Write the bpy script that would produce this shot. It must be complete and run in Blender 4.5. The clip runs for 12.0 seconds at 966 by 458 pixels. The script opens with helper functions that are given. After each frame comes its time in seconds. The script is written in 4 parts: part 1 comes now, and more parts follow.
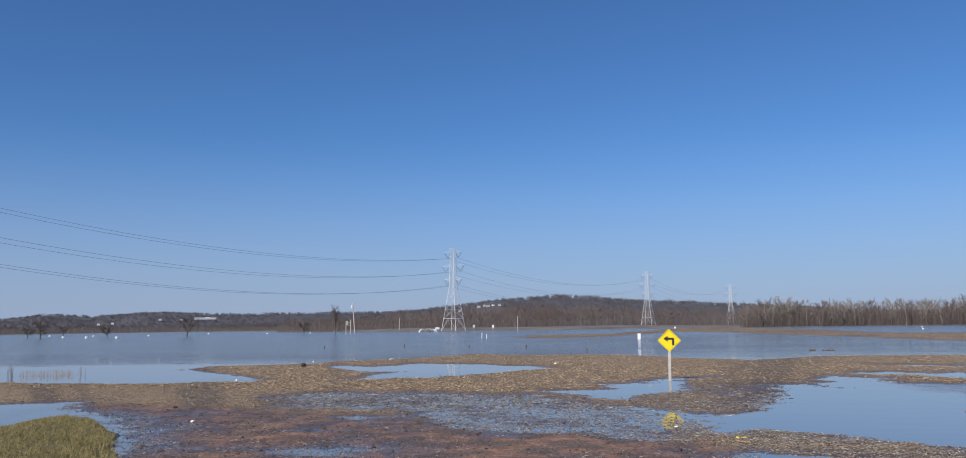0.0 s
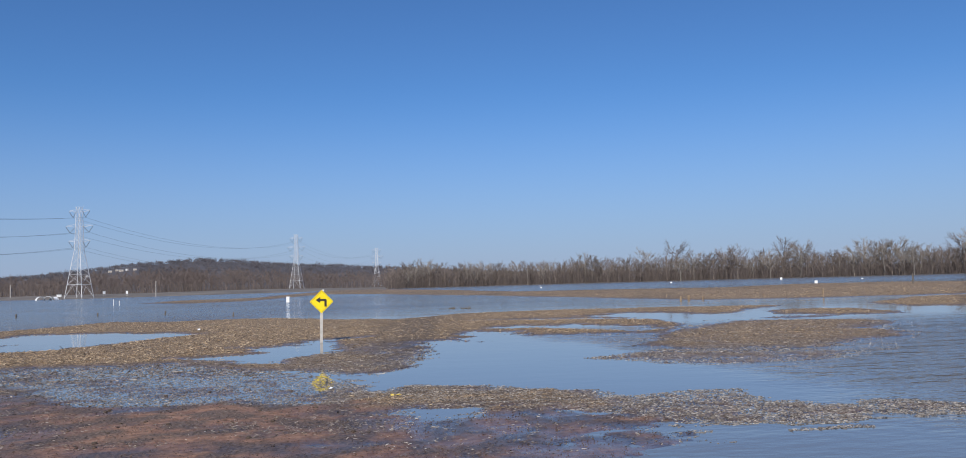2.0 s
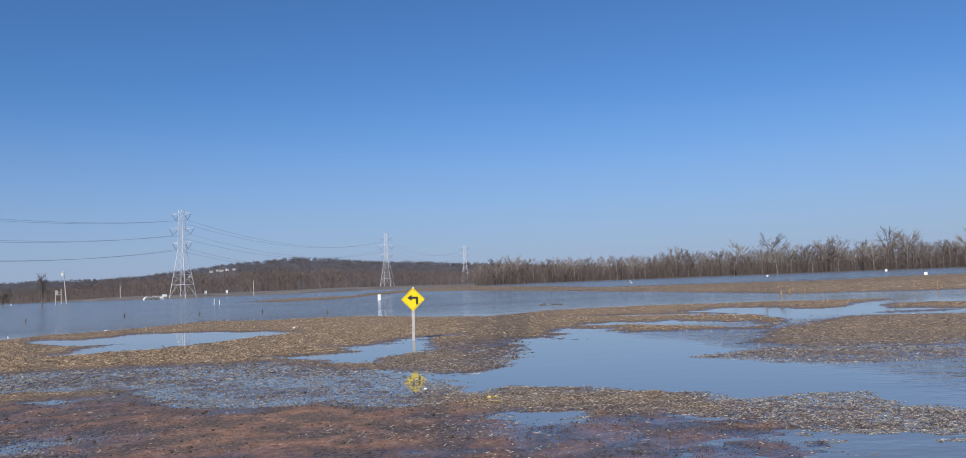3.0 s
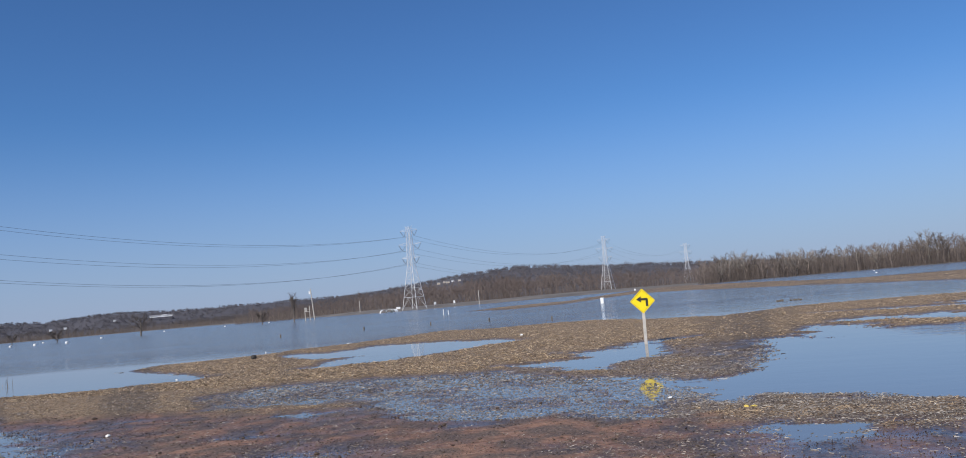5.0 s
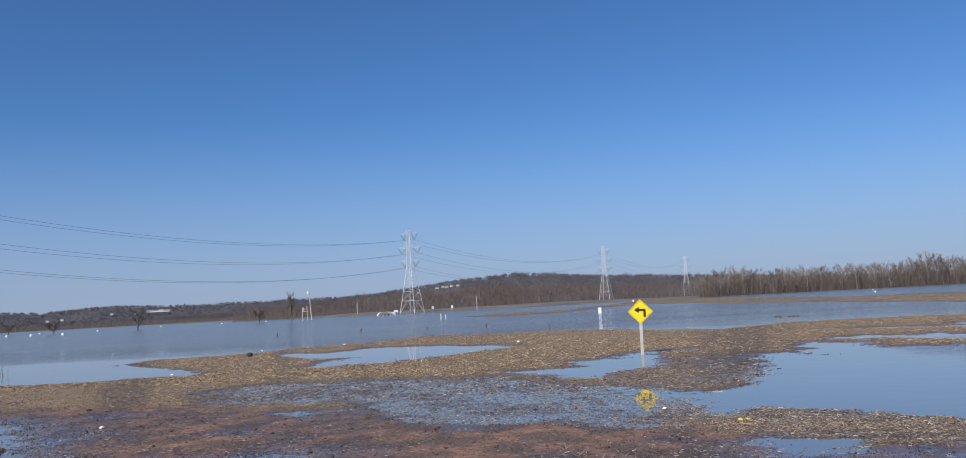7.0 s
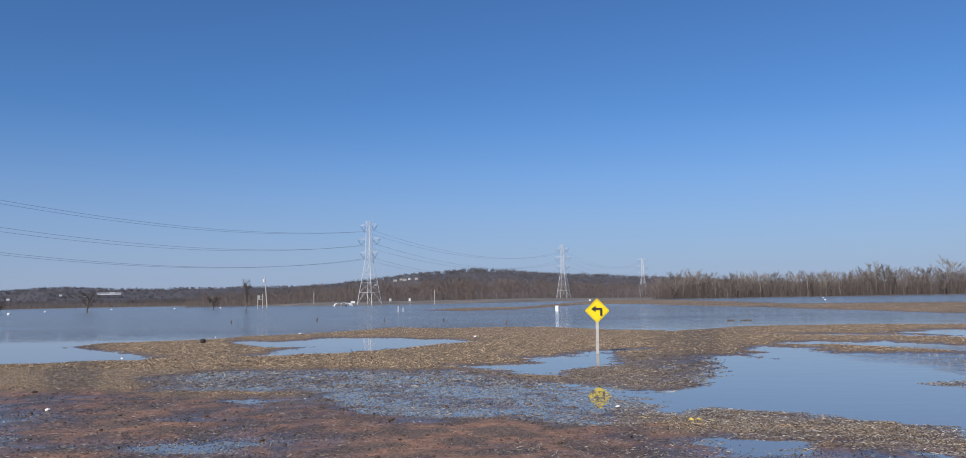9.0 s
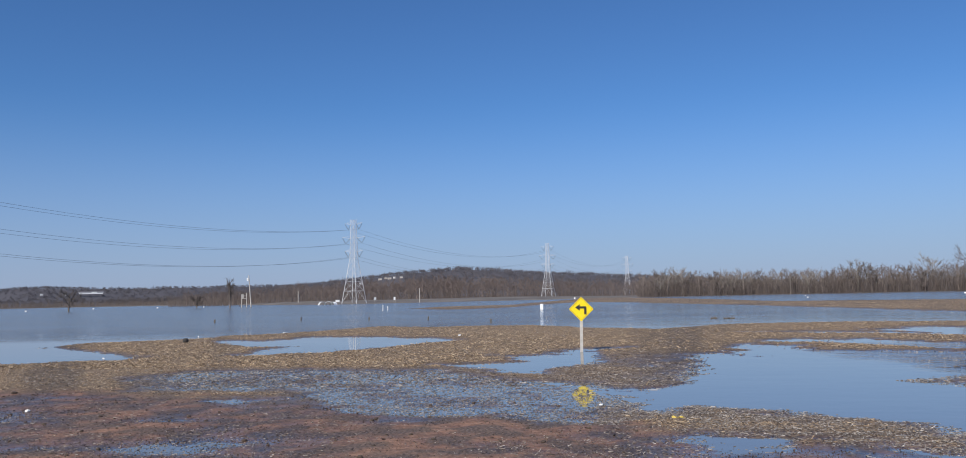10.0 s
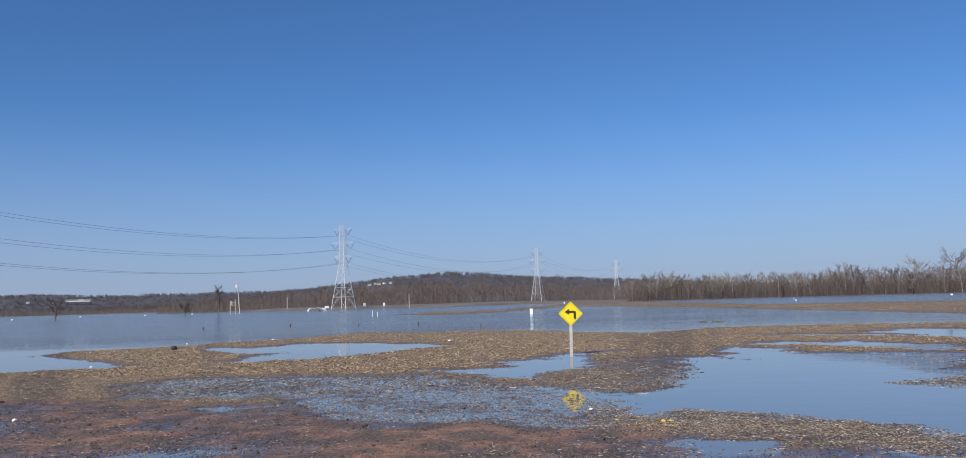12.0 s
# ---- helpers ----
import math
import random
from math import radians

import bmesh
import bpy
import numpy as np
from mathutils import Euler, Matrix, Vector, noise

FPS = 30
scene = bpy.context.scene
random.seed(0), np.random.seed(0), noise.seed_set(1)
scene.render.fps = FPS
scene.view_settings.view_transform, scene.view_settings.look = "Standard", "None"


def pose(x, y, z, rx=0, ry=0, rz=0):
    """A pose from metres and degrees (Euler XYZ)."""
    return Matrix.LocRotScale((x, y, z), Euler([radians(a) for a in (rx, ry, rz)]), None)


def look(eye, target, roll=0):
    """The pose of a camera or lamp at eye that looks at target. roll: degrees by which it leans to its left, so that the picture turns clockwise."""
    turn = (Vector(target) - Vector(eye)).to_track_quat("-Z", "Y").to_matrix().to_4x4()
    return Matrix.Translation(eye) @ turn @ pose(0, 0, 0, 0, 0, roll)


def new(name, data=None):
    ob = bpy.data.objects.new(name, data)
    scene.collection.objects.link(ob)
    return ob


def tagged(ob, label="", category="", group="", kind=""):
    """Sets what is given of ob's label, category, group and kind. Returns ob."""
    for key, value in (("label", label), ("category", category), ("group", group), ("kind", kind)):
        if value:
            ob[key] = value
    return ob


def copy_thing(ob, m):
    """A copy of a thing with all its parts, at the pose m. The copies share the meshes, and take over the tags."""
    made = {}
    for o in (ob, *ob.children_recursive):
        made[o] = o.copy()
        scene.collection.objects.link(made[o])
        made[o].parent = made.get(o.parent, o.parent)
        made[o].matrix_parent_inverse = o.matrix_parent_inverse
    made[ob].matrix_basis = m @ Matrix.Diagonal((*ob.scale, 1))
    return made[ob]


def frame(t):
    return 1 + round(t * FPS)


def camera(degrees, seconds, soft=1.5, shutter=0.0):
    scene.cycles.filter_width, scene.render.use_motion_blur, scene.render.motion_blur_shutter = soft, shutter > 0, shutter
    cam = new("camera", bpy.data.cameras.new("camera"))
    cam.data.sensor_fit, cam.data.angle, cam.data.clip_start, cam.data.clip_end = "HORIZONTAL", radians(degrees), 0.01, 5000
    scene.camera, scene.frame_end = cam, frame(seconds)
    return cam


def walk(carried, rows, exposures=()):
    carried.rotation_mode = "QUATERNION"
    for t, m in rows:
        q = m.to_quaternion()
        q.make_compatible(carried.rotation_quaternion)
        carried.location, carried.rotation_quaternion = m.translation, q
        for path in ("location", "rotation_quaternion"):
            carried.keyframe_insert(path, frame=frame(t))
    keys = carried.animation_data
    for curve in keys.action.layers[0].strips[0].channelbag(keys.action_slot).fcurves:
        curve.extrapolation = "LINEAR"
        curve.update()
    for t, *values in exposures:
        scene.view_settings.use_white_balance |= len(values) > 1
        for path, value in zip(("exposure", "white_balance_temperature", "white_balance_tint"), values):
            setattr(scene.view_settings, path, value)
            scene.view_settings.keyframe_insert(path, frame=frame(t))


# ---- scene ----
cam = camera(60.74, 12.0, soft=0.9)
walk(cam, [
    (0.0, pose(0.583, -2.567, 2.690, 96.674, 0.756, 14.111)),
    (0.5, pose(0.604, -2.496, 2.637, 96.660, 0.642, 11.903)),
    (1.0, pose(0.564, -2.318, 2.625, 96.491, 1.987, 3.330)),
    (1.5, pose(0.493, -2.064, 2.599, 95.258, 1.568, -6.794)),
    (2.0, pose(0.335, -1.627, 2.602, 93.639, 1.623, -9.897)),
    (2.5, pose(0.319, -1.058, 2.575, 93.224, 4.154, -7.756)),
    (3.0, pose(0.254, -0.689, 2.615, 93.579, 2.281, -3.796)),
    (3.2, pose(0.172, -0.576, 2.614, 94.545, 1.880, -0.390)),
    (4.8, pose(-0.086, 0.542, 2.583, 94.426, 5.055, 10.550)),
    (5.0, pose(-0.103, 0.570, 2.600, 94.821, 5.029, 11.426)),
    (5.5, pose(-0.130, 0.559, 2.576, 95.123, 4.177, 11.858)),
    (6.0, pose(-0.120, 0.549, 2.573, 95.121, 3.731, 12.188)),
    (6.5, pose(-0.097, 0.537, 2.566, 95.250, 3.308, 11.993)),
    (7.0, pose(-0.102, 0.527, 2.564, 95.229, 3.077, 11.280)),
    (9.0, pose(-0.131, 0.501, 2.543, 94.769, 1.086, 8.353)),
    (9.5, pose(-0.108, 0.502, 2.558, 94.703, 1.085, 7.834)),
    (10.0, pose(-0.098, 0.495, 2.559, 94.637, 1.229, 7.318)),
    (10.5, pose(-0.108, 0.488, 2.552, 94.577, 1.388, 6.773)),
    (11.0, pose(-0.094, 0.479, 2.548, 94.634, 1.603, 6.536)),
    (11.5, pose(-0.088, 0.469, 2.553, 94.764, 1.675, 6.542)),
    (12.0, pose(-0.088, 0.460, 2.563, 94.969, 1.618, 6.605)),
])

# ---------------------------------------------------------------- light
world = bpy.data.worlds.new("sky")
scene.world = world
world.use_nodes = True
wn, wl = world.node_tree.nodes, world.node_tree.links
sky = wn.new("ShaderNodeTexSky")
sky.sky_type = "NISHITA"
sky.sun_disc = False
SUN_UP, SUN_TURN = 38.0, 203.0          # degrees above the horizon; bearing clockwise from +y
sky.sun_elevation, sky.sun_rotation = radians(SUN_UP), radians(SUN_TURN)
sky.altitude, sky.air_density, sky.dust_density, sky.ozone_density = 200, 1.0, 0.0, 6.0
wn["Background"].inputs["Strength"].default_value = 0.096
tint, haze = wn.new("ShaderNodeMix"), wn.new("ShaderNodeMix")      # clear winter blue over a thin lavender haze
for node in (tint, haze):
    node.data_type = "RGBA"
tint.blend_type = "MULTIPLY"
tint.inputs["Factor"].default_value = 1.0
tint.inputs["B"].default_value = (0.575, 0.81, 1.05, 1)
haze.inputs["B"].default_value = (3.25, 3.85, 5.75, 1)
where, parts, fall = wn.new("ShaderNodeTexCoord"), wn.new("ShaderNodeSeparateXYZ"), wn.new("ShaderNodeMapRange")
fall.interpolation_type = "SMOOTHSTEP"
for key, val in (("From Min", -0.06), ("From Max", 0.24), ("To Min", 0.97), ("To Max", 0.0)):
    fall.inputs[key].default_value = val
wl.new(where.outputs["Generated"], parts.inputs[0])
wl.new(parts.outputs["Z"], fall.inputs["Value"])
wl.new(fall.outputs[0], haze.inputs["Factor"])
wl.new(sky.outputs[0], tint.inputs["A"])
wl.new(tint.outputs["Result"], haze.inputs["A"])
wl.new(haze.outputs["Result"], wn["Background"].inputs["Color"])

sun_data = bpy.data.lights.new("sun", "SUN")
sun_data.energy, sun_data.angle, sun_data.color = 5.0, radians(0.5), (1.0, 0.955, 0.895)
sun = new("sun", sun_data)
_a, _e = radians(SUN_TURN), radians(SUN_UP)
sun.matrix_world = look((0, 0, 60), (-math.sin(_a) * math.cos(_e) * 10, -math.cos(_a) * math.cos(_e) * 10, 60 - math.sin(_e) * 10))
scene.view_settings.exposure = 0.0


# ---------------------------------------------------------------- materials
def material(name, colors, rough=0.8, scale=4.0, fine=40.0, bump=0.3, bump_dist=0.02, metal=0.0, random_tint=0.0, coord="Object"):
    """Two-scale noise over a colour ramp, with fine relief."""
    m = bpy.data.materials.new(name)
    m.use_nodes = True
    n, l = m.node_tree.nodes, m.node_tree.links
    p = n["Principled BSDF"]
    tc = n.new("ShaderNodeTexCoord")
    big, small = n.new("ShaderNodeTexNoise"), n.new("ShaderNodeTexNoise")
    big.inputs["Scale"].default_value, big.inputs["Detail"].default_value = scale, 5
    small.inputs["Scale"].default_value, small.inputs["Detail"].default_value = fine, 4
    mixn = n.new("ShaderNodeMath")
    mixn.operation = "MULTIPLY_ADD"
    mixn.inputs[1].default_value = 0.45
    half = n.new("ShaderNodeMath")
    half.operation = "MULTIPLY"
    half.inputs[1].default_value = 0.6
    ramp = n.new("ShaderNodeValToRGB")
    while len(ramp.color_ramp.elements) < len(colors):
        ramp.color_ramp.elements.new(0.5)
    for i, c in enumerate(colors):
        e = ramp.color_ramp.elements[i]
        e.position = 0.3 + 0.42 * i / max(1, len(colors) - 1)
        e.color = (*c, 1)
    for t in (big, small):
        l.new(tc.outputs[coord], t.inputs["Vector"])
    l.new(small.outputs["Fac"], mixn.inputs[0])
    l.new(big.outputs["Fac"], half.inputs[0])
    l.new(half.outputs[0], mixn.inputs[2])
    l.new(mixn.outputs[0], ramp.inputs["Fac"])
    out = ramp.outputs["Color"]
    if random_tint:
        info, hsv, mr = n.new("ShaderNodeObjectInfo"), n.new("ShaderNodeHueSaturation"), n.new("ShaderNodeMapRange")
        mr.inputs["To Min"].default_value, mr.inputs["To Max"].default_value = 1 - random_tint, 1 + random_tint
        l.new(info.outputs["Random"], mr.inputs["Value"])
        l.new(mr.outputs[0], hsv.inputs["Value"])
        l.new(out, hsv.inputs["Color"])
        out = hsv.outputs["Color"]
    l.new(out, p.inputs["Base Color"])
    p.inputs["Roughness"].default_value, p.inputs["Metallic"].default_value = rough, metal
    if bump:
        b = n.new("ShaderNodeBump")
        b.inputs["Strength"].default_value, b.inputs["Distance"].default_value = bump, bump_dist
        l.new(small.outputs["Fac"], b.inputs["Height"])
        l.new(b.outputs[0], p.inputs["Normal"])
    return m


def island_material(name, colors, rough=0.9):
    """Loose pieces joined in one mesh: each takes its own shade."""
    m = bpy.data.materials.new(name)
    m.use_nodes = True
    n, l = m.node_tree.nodes, m.node_tree.links
    g, ramp = n.new("ShaderNodeNewGeometry"), n.new("ShaderNodeValToRGB")
    while len(ramp.color_ramp.elements) < len(colors):
        ramp.color_ramp.elements.new(0.5)
    for i, c in enumerate(colors):
        e = ramp.color_ramp.elements[i]
        e.position, e.color = i / max(1, len(colors) - 1), (*c, 1)
    l.new(g.outputs["Random Per Island"], ramp.inputs["Fac"])
    l.new(ramp.outputs[0], n["Principled BSDF"].inputs["Base Color"])
    n["Principled BSDF"].inputs["Roughness"].default_value = rough
    return m


STEEL = material("galvanised_steel", [(0.55, 0.56, 0.56), (0.68, 0.68, 0.68), (0.76, 0.76, 0.75)], 0.55, 0.3, 3, 0.1)
CABLE = material("aluminium_cable", [(0.10, 0.11, 0.13), (0.16, 0.17, 0.19)], 0.6, 0.2, 2, 0)
SIGN_YELLOW = material("yellow_sheeting", [(0.78, 0.56, 0.004), (0.86, 0.63, 0.006), (0.9, 0.67, 0.01)], 0.38, 3, 60, 0.02)
SIGN_BLACK = material("black_sheeting", [(0.012, 0.012, 0.012), (0.025, 0.024, 0.022)], 0.45, 5, 60, 0.02)
POST_WOOD = material("weathered_post", [(0.30, 0.28, 0.25), (0.44, 0.41, 0.37), (0.56, 0.53, 0.48)], 0.85, 3, 30, 0.4)
DARK_WOOD = material("dark_wet_wood", [(0.05, 0.04, 0.032), (0.11, 0.09, 0.07), (0.17, 0.14, 0.11)], 0.8, 4, 30, 0.4)
BARK = material("grey_brown_bark", [(0.06, 0.05, 0.043), (0.12, 0.10, 0.086), (0.24, 0.215, 0.19)], 0.95, 0.5, 4, 0.3, 0.05, random_tint=0.3)
PALE_BARK = material("pale_bark", [(0.16, 0.14, 0.12), (0.25, 0.225, 0.195), (0.36, 0.335, 0.30)], 0.95, 0.5, 4, 0.3, 0.05, random_tint=0.2)
TWIG = material("brown_twigs", [(0.105, 0.083, 0.071), (0.155, 0.124, 0.107), (0.215, 0.177, 0.152)], 0.95, 0.4, 3, 0, random_tint=0.3)
PALE_TWIG = material("pale_twigs", [(0.17, 0.145, 0.12), (0.235, 0.205, 0.175), (0.31, 0.275, 0.24)], 0.95, 0.4, 3, 0, random_tint=0.2)
DARK_TWIG = material("dark_twigs", [(0.05, 0.04, 0.035), (0.085, 0.068, 0.058), (0.12, 0.098, 0.084)], 0.95, 0.4, 3, 0, random_tint=0.2)
RED_TWIG = material("reddish_twigs", [(0.095, 0.073, 0.065), (0.14, 0.108, 0.095), (0.19, 0.15, 0.13)], 0.95, 0.02, 3, 0, random_tint=0.25)
# hill twigs and soil: distance haze painted into the base colours as blue-grey
HAZED_TWIG = island_material("haze_tinted_twigs", [(0.07, 0.067, 0.079), (0.105, 0.097, 0.107), (0.145, 0.13, 0.133), (0.085, 0.08, 0.093)])
HAZED_SOIL = material("haze_tinted_hill", [(0.055, 0.052, 0.061), (0.072, 0.067, 0.075), (0.092, 0.084, 0.089)], 0.95, 0.004, 0.05, 0.5, 3.0)
BRUSH = island_material("brush", [(0.05, 0.039, 0.035), (0.085, 0.066, 0.058), (0.12, 0.096, 0.083), (0.065, 0.05, 0.044)])
WHITE_PAINT = material("white_paint", [(0.66, 0.67, 0.67), (0.78, 0.78, 0.77), (0.84, 0.84, 0.83)], 0.5, 1, 12, 0.05)
TAN_WALL = material("tan_siding", [(0.38, 0.33, 0.27), (0.48, 0.42, 0.35), (0.55, 0.5, 0.43)], 0.8, 1, 12, 0.05)
TAN_WEED = material("tan_weed", [(0.16, 0.11, 0.07), (0.26, 0.185, 0.115), (0.36, 0.27, 0.17)], 0.9, 3, 30, 0.1)
GREY_ROOF = material("grey_roof", [(0.18, 0.18, 0.19), (0.26, 0.26, 0.27)], 0.8, 0.5, 5, 0.1)
STRAW = island_material("corn_residue", [(0.53, 0.39, 0.235), (0.23, 0.155, 0.095), (0.66, 0.515, 0.345), (0.07, 0.047, 0.032), (0.37, 0.257, 0.155), (0.045, 0.031, 0.023), (0.16, 0.108, 0.07)])
WET_STRAW = island_material("wet_residue", [(0.30, 0.245, 0.195), (0.11, 0.083, 0.066), (0.56, 0.50, 0.43), (0.05, 0.037, 0.031), (0.22, 0.175, 0.14), (0.03, 0.023, 0.02), (0.36, 0.30, 0.245), (0.07, 0.053, 0.043), (0.035, 0.027, 0.023)], 0.55)
CRUMB = island_material("soil_crumbs", [(0.028, 0.02, 0.016), (0.06, 0.04, 0.03), (0.10, 0.065, 0.048), (0.04, 0.027, 0.021), (0.16, 0.105, 0.078)], 0.75)
DEBRIS = island_material("bleached_residue", [(0.36, 0.32, 0.28), (0.12, 0.095, 0.08), (0.58, 0.535, 0.48), (0.05, 0.038, 0.033), (0.26, 0.225, 0.19), (0.035, 0.027, 0.023), (0.44, 0.395, 0.345), (0.16, 0.13, 0.108), (0.06, 0.046, 0.04)], 0.7)
GRASS_BLADE = island_material("dormant_grass", [(0.27, 0.215, 0.075), (0.12, 0.10, 0.03), (0.40, 0.315, 0.14), (0.20, 0.165, 0.05), (0.07, 0.058, 0.02), (0.32, 0.25, 0.10)])


def ground_material():
    """Red-brown mud with a straw litter layer and wet hollows; the surface attributes tell which lies where."""
    m = bpy.data.materials.new("flooded_field_soil")
    m.use_nodes = True
    n, l = m.node_tree.nodes, m.node_tree.links
    p = n["Principled BSDF"]
    tc = n.new("ShaderNodeTexCoord")

    def noise_tex(scale, detail=6):
        t = n.new("ShaderNodeTexNoise")
        t.inputs["Scale"].default_value, t.inputs["Detail"].default_value = scale, detail
        l.new(tc.outputs["Object"], t.inputs["Vector"])
        return t.outputs["Fac"]

    def ramp(fac, stops):
        r = n.new("ShaderNodeValToRGB")
        while len(r.color_ramp.elements) < len(stops):
            r.color_ramp.elements.new(0.5)
        for e, (pos, c) in zip(r.color_ramp.elements, stops):
            e.position, e.color = pos, (*c, 1)
        l.new(fac, r.inputs["Fac"])
        return r.outputs["Color"]

    def attribute(name):
        a = n.new("ShaderNodeAttribute")
        a.attribute_name = name
        return a.outputs["Fac"]

    def mix(fac, a, b):
        x = n.new("ShaderNodeMix")
        x.data_type = "RGBA"
        l.new(fac, x.inputs["Factor"])
        l.new(a, x.inputs["A"])
        l.new(b, x.inputs["B"])
        return x.outputs["Result"]

    mud = mix(ramp(noise_tex(1.1, 10), [(0.42, (0, 0, 0)), (0.56, (1, 1, 1))]),
              ramp(noise_tex(7.0, 8), [(0.35, (0.17, 0.085, 0.052)), (0.5, (0.26, 0.138, 0.086)), (0.65, (0.33, 0.19, 0.125))]),
              ramp(noise_tex(18.0, 8), [(0.36, (0.045, 0.028, 0.021)), (0.5, (0.125, 0.083, 0.062)), (0.66, (0.22, 0.15, 0.113))]))
    straw = ramp(noise_tex(22.0, 8), [(0.38, (0.03, 0.02, 0.014)), (0.47, (0.13, 0.086, 0.052)), (0.56, (0.32, 0.22, 0.13)), (0.67, (0.56, 0.43, 0.27))])
    rot = ramp(noise_tex(30.0, 8), [(0.38, (0.02, 0.014, 0.011)), (0.52, (0.085, 0.06, 0.043)), (0.68, (0.24, 0.175, 0.12))])
    litter = mix(attribute("thin"), straw, rot)
    turf = ramp(noise_tex(9.0, 8), [(0.35, (0.05, 0.043, 0.016)), (0.5, (0.14, 0.115, 0.04)), (0.65, (0.25, 0.20, 0.085))])
    woods = ramp(noise_tex(0.05), [(0.35, (0.10, 0.088, 0.074)), (0.65, (0.19, 0.165, 0.14))])
    col = mix(attribute("litter"), mud, litter)
    col = mix(attribute("turf"), col, turf)
    col = mix(attribute("woods"), col, woods)
    slick = n.new("ShaderNodeMapRange")                     # soaked mud is flat and shiny, dry mud crumbly
    slick.inputs["From Min"].default_value, slick.inputs["From Max"].default_value = 0.35, 0.85
    slick.inputs["To Min"].default_value, slick.inputs["To Max"].default_value = 0.9, 0.18
    l.new(attribute("wet"), slick.inputs["Value"])
    damp, dark = n.new("ShaderNodeMapRange"), n.new("ShaderNodeHueSaturation")
    damp.inputs["To Min"].default_value, damp.inputs["To Max"].default_value = 1.0, 0.53
    l.new(attribute("wet"), damp.inputs["Value"])
    l.new(damp.outputs[0], dark.inputs["Value"])
    l.new(col, dark.inputs["Color"])
    l.new(dark.outputs[0], p.inputs["Base Color"])
    rough = n.new("ShaderNodeMapRange")
    rough.inputs["To Min"].default_value, rough.inputs["To Max"].default_value = 0.9, 0.12
    l.new(attribute("wet"), rough.inputs["Value"])
    l.new(rough.outputs[0], p.inputs["Roughness"])
    b = n.new("ShaderNodeBump")
    b.inputs["Distance"].default_value = 0.04
    l.new(slick.outputs[0], b.inputs["Strength"])
    l.new(noise_tex(16.0, 8), b.inputs["Height"])
    l.new(b.outputs[0], p.inputs["Normal"])
    return m


def water_material():
    """Silty flood water: still in the shallow pools, ruffled by wind out on the open reaches."""
    m = bpy.data.materials.new("flood_water")
    m.use_nodes = True
    n, l = m.node_tree.nodes, m.node_tree.links
    p = n["Principled BSDF"]
    p.inputs["Base Color"].default_value = (0.142, 0.146, 0.148, 1)
    p.inputs["Roughness"].default_value, p.inputs["IOR"].default_value = 0.02, 1.333
    tc = n.new("ShaderNodeTexCoord")
    height = None
    for scale, sx, amount in ((1.0, 0.45, 0.6), (2.7, 0.55, 0.3), (0.22, 0.4, 1.6)):
        mp, t, mul = n.new("ShaderNodeMapping"), n.new("ShaderNodeTexNoise"), n.new("ShaderNodeMath")
        mp.inputs["Scale"].default_value = (sx * scale, scale, scale)
        mp.inputs["Rotation"].default_value = (0, 0, radians(14))
        t.inputs["Scale"].default_value, t.inputs["Detail"].default_value = 1.6, 3
        mul.operation = "MULTIPLY"
        mul.inputs[1].default_value = amount
        l.new(tc.outputs["Object"], mp.inputs["Vector"])
        l.new(mp.outputs[0], t.inputs["Vector"])
        l.new(t.outputs["Fac"], mul.inputs[0])
        if height is None:
            height = mul.outputs[0]
        else:
            add = n.new("ShaderNodeMath")
            l.new(height, add.inputs[0])
            l.new(mul.outputs[0], add.inputs[1])
            height = add.outputs[0]
    ruffle = n.new("ShaderNodeAttribute")
    ruffle.attribute_name = "ruffle"
    streak, smp, sr = n.new("ShaderNodeTexNoise"), n.new("ShaderNodeMapping"), n.new("ShaderNodeMapRange")
    smp.inputs["Scale"].default_value = (0.012, 0.05, 1)
    streak.inputs["Scale"].default_value, streak.inputs["Detail"].default_value = 1.0, 4
    l.new(tc.outputs["Object"], smp.inputs["Vector"])
    l.new(smp.outputs[0], streak.inputs["Vector"])
    sr.inputs["From Min"].default_value, sr.inputs["From Max"].default_value = 0.35, 0.6
    sr.inputs["To Min"].default_value = 0.55
    l.new(streak.outputs["Fac"], sr.inputs["Value"])
    mul = n.new("ShaderNodeMath")
    mul.operation = "MULTIPLY"
    l.new(ruffle.outputs["Fac"], mul.inputs[0])
    l.new(sr.outputs[0], mul.inputs[1])
    b = n.new("ShaderNodeBump")
    b.inputs["Distance"].default_value = 0.5
    gloss = n.new("ShaderNodeMapRange")
    gloss.inputs["To Min"].default_value, gloss.inputs["To Max"].default_value = 0.012, 0.15
    reach = n.new("ShaderNodeAttribute")
    reach.attribute_name = "reach"
    l.new(reach.outputs["Fac"], gloss.inputs["Value"])
    l.new(gloss.outputs[0], p.inputs["Roughness"])
    l.new(mul.outputs[0], b.inputs["Strength"])
    l.new(height, b.inputs["Height"])
    l.new(b.outputs[0], p.inputs["Normal"])
    return m


SOIL, WATER = ground_material(), water_material()


# ---------------------------------------------------------------- mesh tools
def part(name, bm, mat, parent=None, label=""):
    """One bmesh as one mesh object, under a thing or a part where one is given."""
    me = bpy.data.meshes.new(name)
    bm.to_mesh(me)
    bm.free()
    me.materials.append(mat)
    ob = new(name, me)
    if parent is not None:
        ob.parent = parent
    if label:
        ob["label"] = label
    return ob


